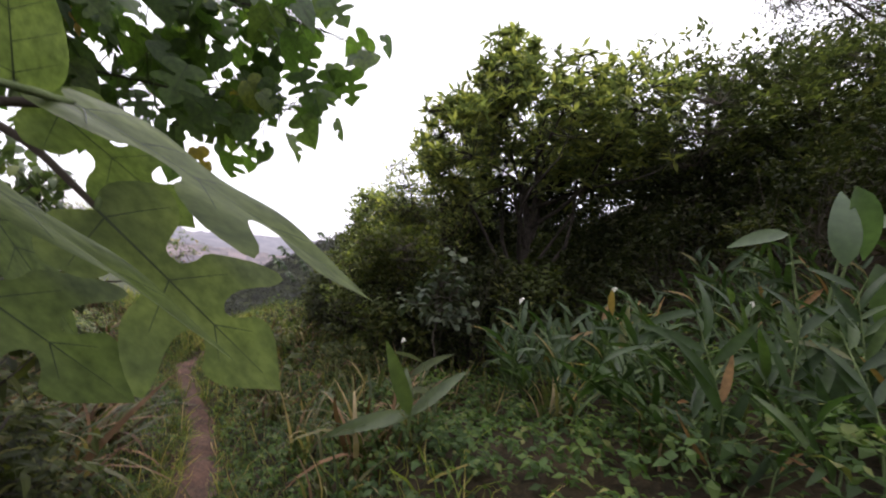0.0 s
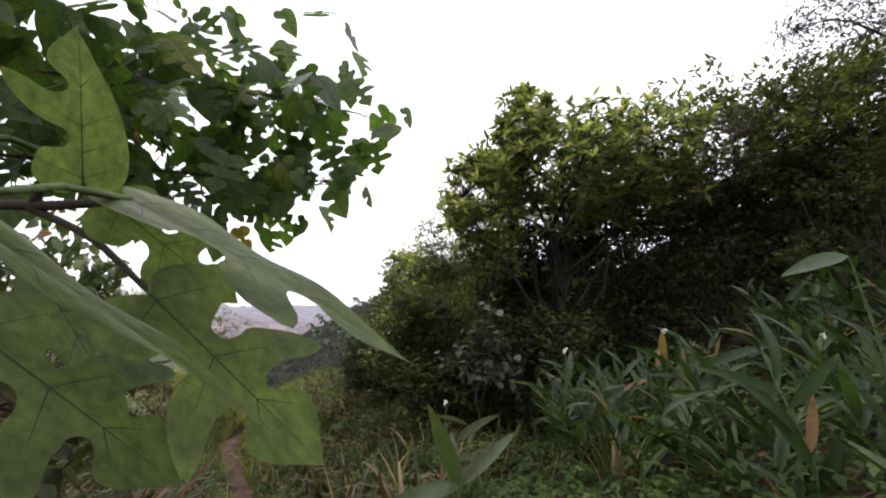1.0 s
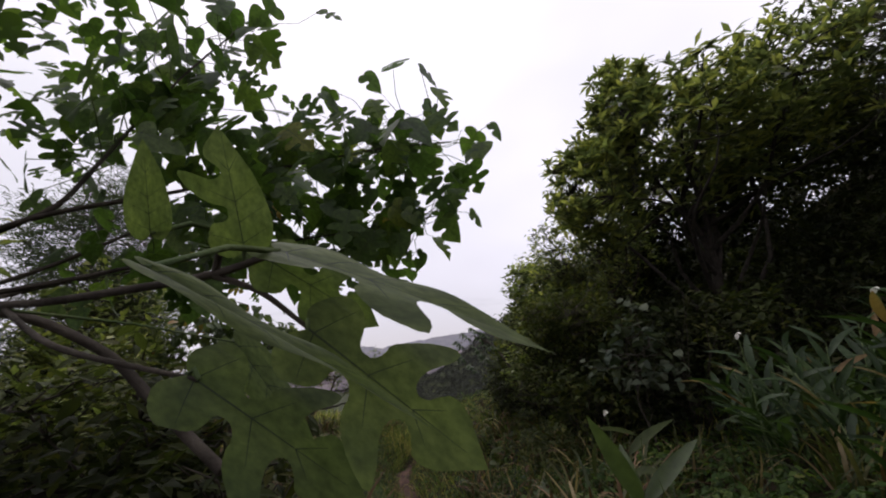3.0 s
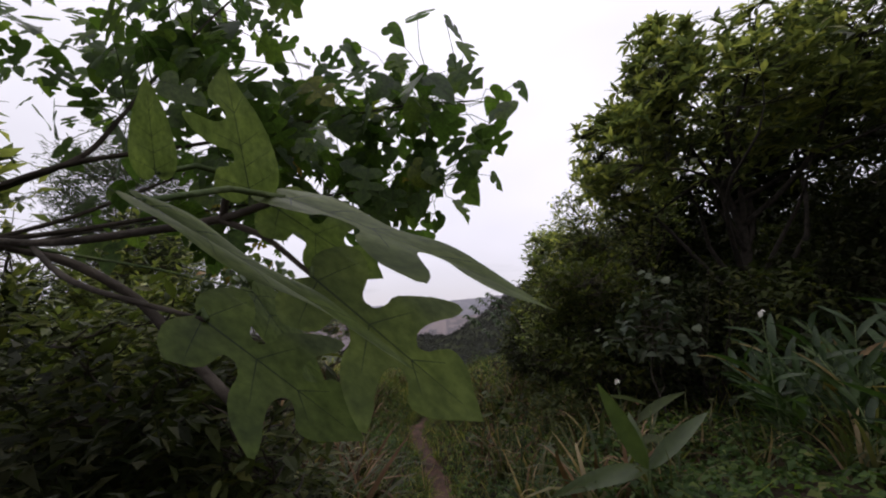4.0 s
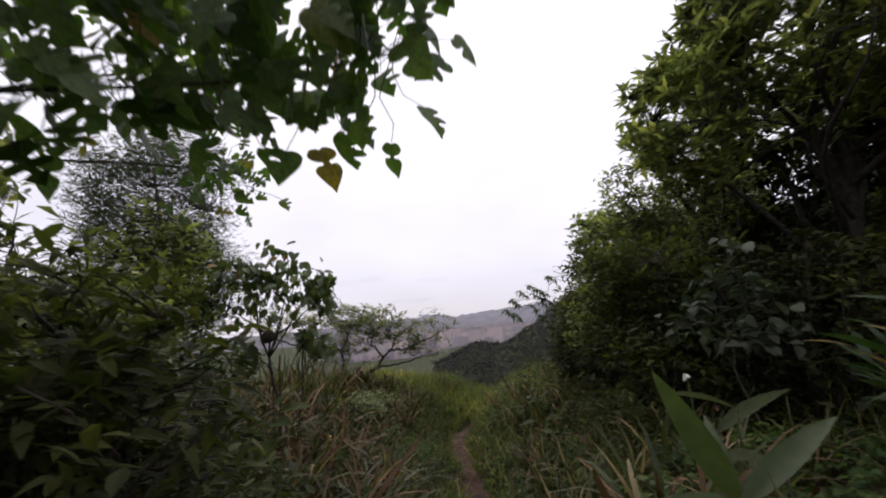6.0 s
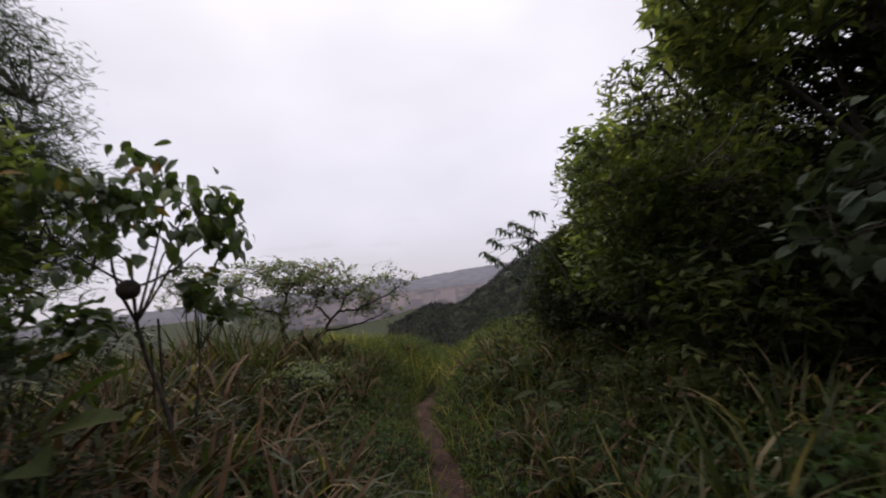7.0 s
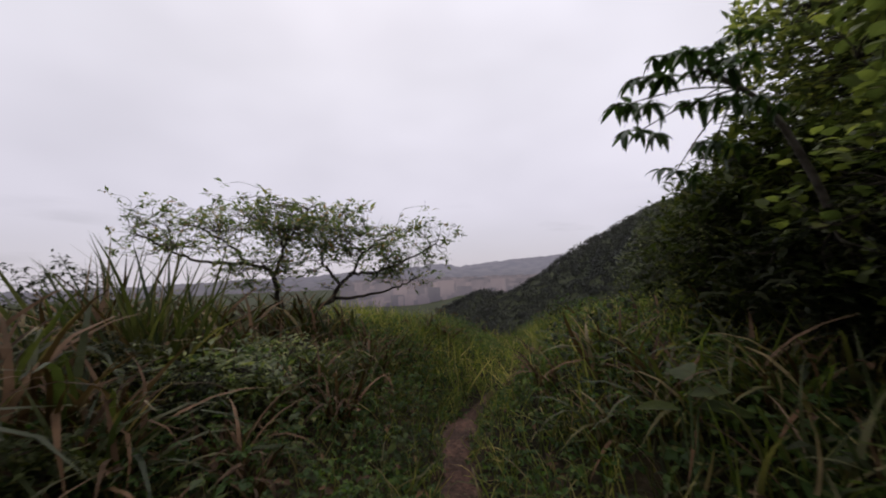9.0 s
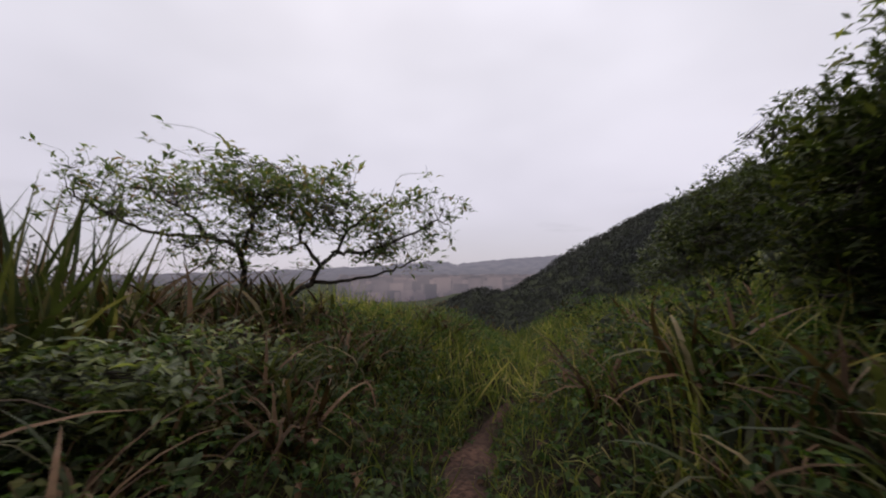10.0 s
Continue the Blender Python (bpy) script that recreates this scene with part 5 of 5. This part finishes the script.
clumps = [reed_clump(80, 46, 1.15, 0.042, 0.4, "arching reed clump, half green and half dry", (0.6, 1.3)), reed_clump(81, 52, 1.1, 0.036, 0.8, "dry brown clump of arching reed blades", (0.6, 1.4)),
          reed_clump(82, 40, 1.75, 0.028, 0.15, "tall green reed clump", (0.08, 0.7)), reed_clump(83, 30, 0.8, 0.042, 0.1, "low green clump of broad grass blades", (0.5, 1.15))]
used = set()


def put_clump(kind, x, y, size, turn):
    m = pose(x, y, float(ground(x, y)), 0, 0, turn)
    if kind in used:
        copy_thing(clumps[kind], m @ Matrix.Diagonal((size, size, size, 1)))
    else:
        used.add(kind)
        clumps[kind].matrix_basis = m


def reed_bed(seed, count, s_range, n_range, odds, sizes, gap, keep=None):
    """Clumps over a stretch beside the trail, no two nearer than the gap."""
    rng = np.random.default_rng(seed)
    last = []
    for x, y, z in field(rng, count * 36, s_range, n_range, keep):
        if len(last) >= count:
            break
        if any(math.hypot(x - q[0], y - q[1]) < gap for q in last):
            continue
        last.append((x, y))
        put_clump(int(rng.choice(4, p=odds)), x, y, rng.uniform(*sizes), rng.uniform(0, 360))


reed_bed(84, 24, (2.9, 5.6), (-2.6, -0.8), (0.4, 0.2, 0.0, 0.4), (0.75, 1.1), 0.26)
reed_bed(85, 66, (3.8, 10.5), (-5.5, -2.3), (0.42, 0.46, 0.0, 0.12), (1.05, 1.45), 0.3)
reed_bed(86, 34, (7.5, 13.0), (-3.4, -1.0), (0.35, 0.45, 0.0, 0.2), (0.5, 0.8), 0.3)
reed_bed(91, 8, (5.6, 7.5), (-2.3, -0.8), (0.4, 0.2, 0.0, 0.4), (0.45, 0.7), 0.3)
reed_bed(92, 14, (5.6, 7.8), (-3.3, -1.8), (0.5, 0.5, 0.0, 0.0), (0.75, 1.1), 0.3)
reed_bed(87, 34, (2.2, 7.0), (0.7, 2.3), (0.1, 0.0, 0.0, 0.9), (0.6, 0.95), 0.28)
reed_bed(88, 26, (7.0, 11.5), (0.6, 2.4), (0.3, 0.4, 0.0, 0.3), (0.55, 0.8), 0.35)
reed_bed(89, 16, (0.8, 2.2), (-2.4, -1.0), (0.5, 0.0, 0.0, 0.5), (0.5, 0.75), 0.35)
for x, y, size in [(-7.6, 5.75, 1.05), (-7.25, 6.1, 0.85), (-7.9, 5.3, 0.9), (-8.2, 5.6, 1.05), (-6.3, 3.9, 0.8), (-6.98, 5.63, 0.95), (-7.37, 5.80, 0.8)]:
    put_clump(2, x, y, size, 97 * x)
for x, y, size in [(0.9, 3.0, 0.7), (0.5, 3.5, 0.6), (1.3, 2.2, 0.6), (1.0, 3.3, 0.7), (1.7, 2.3, 0.6)]:
    put_clump(3, x, y, size, 131 * x)


def leafy_weed(seed, height, leaves, size, mat, label):
    """An upright herb: a stem with broad leaves in turn; built at the origin."""
    rng = np.random.default_rng(seed)
    ob = holder("leafy_weed", (0, 0, 0), label, "weed", "leafy weeds beside the trail")
    line = curve([(0, 0, -0.04), (rng.normal(0, 0.03), rng.normal(0, 0.03), height * 0.5), (rng.normal(0, 0.07), rng.normal(0, 0.07), height)], 6)
    rod("stem", line, 0.005, 0.002, M_STEM, ob, sides=5)
    mesh = [shape_mesh("weed_leaf", leaf_shape(1.0, 0.5, 3, b_, 0.25), mat) for b_ in (0.15, 0.45)]
    for k in range(leaves):
        f = 0.2 + 0.8 * (k + 1) / leaves
        q = line[int(f * (len(line) - 1))]
        a = k * 2.4 + rng.uniform(-0.4, 0.4)
        d = np.array([math.cos(a), math.sin(a), rng.uniform(-0.3, 0.45)]) * size * rng.uniform(0.65, 1.15) * (1.15 - 0.5 * f)
        leaf_part(ob, mesh[k % 2], aim(q, q + d, (rng.normal(0, 0.25), rng.normal(0, 0.25), 1)))
    return ob


M_WEED = leaf_mat("weed_leaf", [(0.0, (0.045, 0.07, 0.02)), (0.7, (0.09, 0.13, 0.033)), (1.0, (0.19, 0.22, 0.055))], 0.6, 0.4, 9.0, True, 0.2)
weeds = [leafy_weed(110, 0.45, 11, 0.13, M_WEED, "leafy green weed with oval leaves"), leafy_weed(111, 0.3, 9, 0.1, M_WEED, "small leafy green weed"), leafy_weed(112, 0.6, 13, 0.15, M_WEED, "tall leafy green weed")]
rng = np.random.default_rng(113)
spots = np.concatenate([field(rng, 64, (0.8, 9.5), (0.25, 2.2)), field(rng, 170, (1.5, 10.5), (-2.8, -0.28))])
for k, (x, y, z) in enumerate(spots):
    side = abs(float(trail_coords(x, y)[1]))
    kind = 1 if side < 0.5 else k % 3
    m = pose(x, y, z, rng.normal(0, 9), rng.normal(0, 9), rng.uniform(0, 360))
    if k < 3:
        weeds[k].matrix_basis = m
    else:
        size = rng.uniform(0.6, 1.1)
        copy_thing(weeds[kind], m @ Matrix.Diagonal((size, size, size, 1)))


def daisy():
    """A tiny white flower head on a thin stalk; built at the origin."""
    ob = holder("daisy", (0, 0, 0), "tiny white daisy with a yellow eye on a thin stalk", "flower", "white daisies in the weeds")
    rod("stalk", curve([(0, 0, -0.03), (0.01, 0.0, 0.14), (0.0, 0.02, 0.3)], 4), 0.0018, 0.0014, M_STEM, ob, sides=5)
    for q in range(6):
        a = q * 1.047
        leaf_part(ob, PETAL, aim((0.0, 0.02, 0.3), (0.014 * math.cos(a), 0.02 + 0.014 * math.sin(a), 0.304), (0, 0, 1)), "petal")
    bm = bmesh.new()
    bmesh.ops.create_icosphere(bm, subdivisions=2, radius=0.004, matrix=Matrix.Translation((0, 0.02, 0.302)))
    me = bpy.data.meshes.new("flower_eye")
    bm.to_mesh(me)
    bm.free()
    me.materials.append(M_EYE)
    part("flower_eye", me, ob, "yellow flower eye")
    return ob


M_EYE = material("daisy_eye", 0.7, 0.2)[0]
M_EYE.node_tree.nodes["Principled BSDF"].inputs["Base Color"].default_value = (0.5, 0.33, 0.05, 1)
first_daisy = daisy()
rng = np.random.default_rng(115)
for k, (x, y, z) in enumerate(np.concatenate([field(rng, 22, (1.2, 8.5), (0.35, 2.0)), field(rng, 14, (3.0, 9.5), (-1.6, -0.3))])):
    m = pose(x, y, z, rng.normal(0, 12), rng.normal(0, 12), rng.uniform(0, 360))
    if k:
        size = rng.uniform(0.85, 1.25)
        copy_thing(first_daisy, m @ Matrix.Diagonal((size, size, size, 1)))
    else:
        first_daisy.matrix_basis = m


def broad_leaf_plant(place, leaves, label, mat, width=0.4):
    """A few big single leaves on stalks from one root."""
    x, y = place
    base = np.array([x, y, float(ground(x, y)) - 0.04])
    ob = holder("big_leaf_plant", base, label, "plant", "big-leaved plants on the bank")
    mesh = shape_mesh("big_leaf", leaf_shape(1.0, width, 6, 0.18, 0.3), mat)
    for p, q in leaves:
        rod("stalk", curve([base, (np.array(p) + base) / 2 + (0.0, 0.0, 0.06), p], 4), 0.007, 0.004, M_STEM, ob, sides=6)
        leaf_part(ob, mesh, aim(p, q, (-0.3, -0.5, 0.9), base))
    return ob


M_BIG = leaf_mat("big_leaf", [(0.0, (0.039, 0.057, 0.014)), (1.0, (0.073, 0.094, 0.023))], 0.6, 0.4, 6.0, True, 0.15)
broad_leaf_plant((-2.15, 5.3), [((-2.2, 5.35, 0.1), (-2.38, 5.22, 0.08)), ((-2.12, 5.42, 0.1), (-1.92, 5.48, 0.16)), ((-2.1, 5.3, 0.02), (-1.95, 5.18, 0.05)), ((-2.1, 5.4, 0.1), (-1.98, 5.62, 0.18))], "plant with large pointed green leaves on the bank", M_BIG, 0.36)
broad_leaf_plant((-2.85, 6.5), [((-2.88, 6.43, 0.0), (-3.03, 6.29, 0.05)), ((-2.85, 6.5, 0.05), (-2.7, 6.45, 0.12)), ((-2.82, 6.5, 0.0), (-2.6, 6.6, 0.0)), ((-2.85, 6.55, 0.1), (-2.95, 6.85, 0.15))], "plant with pointed light green leaves on the bank", M_BIG, 0.4)
broad_leaf_plant((-0.15, 3.1), [((-0.1, 3.08, 0.82), (-0.34, 2.88, 0.97)), ((-0.4, 2.9, 0.62), (-0.39, 2.84, 0.85)), ((-0.2, 3.1, 0.7), (0.1, 3.3, 0.95)), ((-0.2, 3.05, 0.6), (-0.05, 2.75, 0.75))], "plant with broad sword-like leaves at the bank's foot", M_BIG, 0.22)
broad_leaf_plant((-2.75, 2.3), [((-2.75, 2.3, 0.7), (-2.5, 2.25, 0.76)), ((-2.8, 2.35, 0.75), (-2.55, 2.45, 0.84)), ((-2.8, 2.25, 0.72), (-2.95, 2.05, 0.8)), ((-2.8, 2.35, 0.8), (-2.9, 2.6, 0.95)), ((-2.75, 2.3, 0.62), (-2.5, 2.1, 0.58))], "weed with pale green pointed leaves", M_BIG, 0.42)

# round dark nest in the fork of the sapling, and dead stems beside it
bm = bmesh.new()
bmesh.ops.create_icosphere(bm, subdivisions=4, radius=0.075)
for vert in bm.verts:
    vert.co *= 1 + 0.06 * noise.noise(vert.co * 30) + 0.02 * noise.noise(vert.co * 90)
me = bpy.data.meshes.new("nest")
bm.to_mesh(me)
bm.free()
me.materials.append(bark_mat("papery_nest", (0.02, 0.016, 0.014), (0.06, 0.045, 0.035), 40))
nest = new("nest", me)
nest.location = (-4.52, 3.26, 1.29)
tagged(nest, "dark round papery nest lodged in the sapling's fork", "nest")
for k, (x, y, top, r) in enumerate([(-4.77, 3.58, 1.05, 0.015), (-4.96, 3.6, 0.85, 0.014)]):
    z = float(ground(x, y))
    ob = holder("dead_stem", (x, y, z), "dead blackened upright stem among the reeds", "stem", "dead stems")
    rod("stem", curve([(x, y, z - 0.05), (x + 0.02, y, (z + top) / 2), (x + 0.01 * k, y - 0.02, top)], 4), r, r * 0.6, M_BARK, ob)

# ================= far woods and town =================
rng = np.random.default_rng(90)
az = rng.uniform(-8, 42, 14000)
r = rng.uniform(70, 150, len(az))
x, y = -np.sin(np.radians(az)) * r, np.cos(np.radians(az)) * r
z = ground(x, y)
ok = z > -0.42 * (r - 16) + 2.0
c = np.column_stack([x, y, z])[ok][:6200]
size = np.repeat(rng.uniform(0.7, 1.5, len(c)), 22)
d = rng.normal(0, 1, (len(c) * 22, 3))
d[:, 2] = np.abs(d[:, 2]) * 0.8
d /= np.linalg.norm(d, axis=1, keepdims=True)
c = np.repeat(c, 22, axis=0) + d * size[:, None] * rng.uniform(0.8, 1.1, (len(size), 1))
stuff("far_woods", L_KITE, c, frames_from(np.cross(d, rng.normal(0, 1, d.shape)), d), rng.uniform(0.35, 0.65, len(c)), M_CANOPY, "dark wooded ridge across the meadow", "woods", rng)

# the town glows as well, its haze painted into the pinkish tones
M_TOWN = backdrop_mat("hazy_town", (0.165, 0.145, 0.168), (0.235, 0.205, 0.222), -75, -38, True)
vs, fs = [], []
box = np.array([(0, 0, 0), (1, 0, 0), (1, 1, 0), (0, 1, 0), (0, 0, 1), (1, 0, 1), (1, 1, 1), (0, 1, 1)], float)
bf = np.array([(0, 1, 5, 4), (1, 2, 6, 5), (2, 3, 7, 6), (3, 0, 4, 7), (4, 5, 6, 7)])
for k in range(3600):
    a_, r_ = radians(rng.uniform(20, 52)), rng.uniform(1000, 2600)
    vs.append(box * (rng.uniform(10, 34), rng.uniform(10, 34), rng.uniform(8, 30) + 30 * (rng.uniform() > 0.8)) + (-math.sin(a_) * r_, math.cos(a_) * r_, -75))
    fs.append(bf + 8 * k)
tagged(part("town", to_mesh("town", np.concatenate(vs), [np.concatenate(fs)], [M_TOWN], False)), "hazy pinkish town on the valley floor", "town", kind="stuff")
# valley floor as one flat glowing haze colour
vp = []
A = np.linspace(radians(-20), radians(130), 60)
for rr in (700, 1200, 2000, 3200):
    vp += [(-math.sin(q) * rr, math.cos(q) * rr, -74.5) for q in A]
ii = np.arange(3)[:, None] * 60 + np.arange(59)[None]
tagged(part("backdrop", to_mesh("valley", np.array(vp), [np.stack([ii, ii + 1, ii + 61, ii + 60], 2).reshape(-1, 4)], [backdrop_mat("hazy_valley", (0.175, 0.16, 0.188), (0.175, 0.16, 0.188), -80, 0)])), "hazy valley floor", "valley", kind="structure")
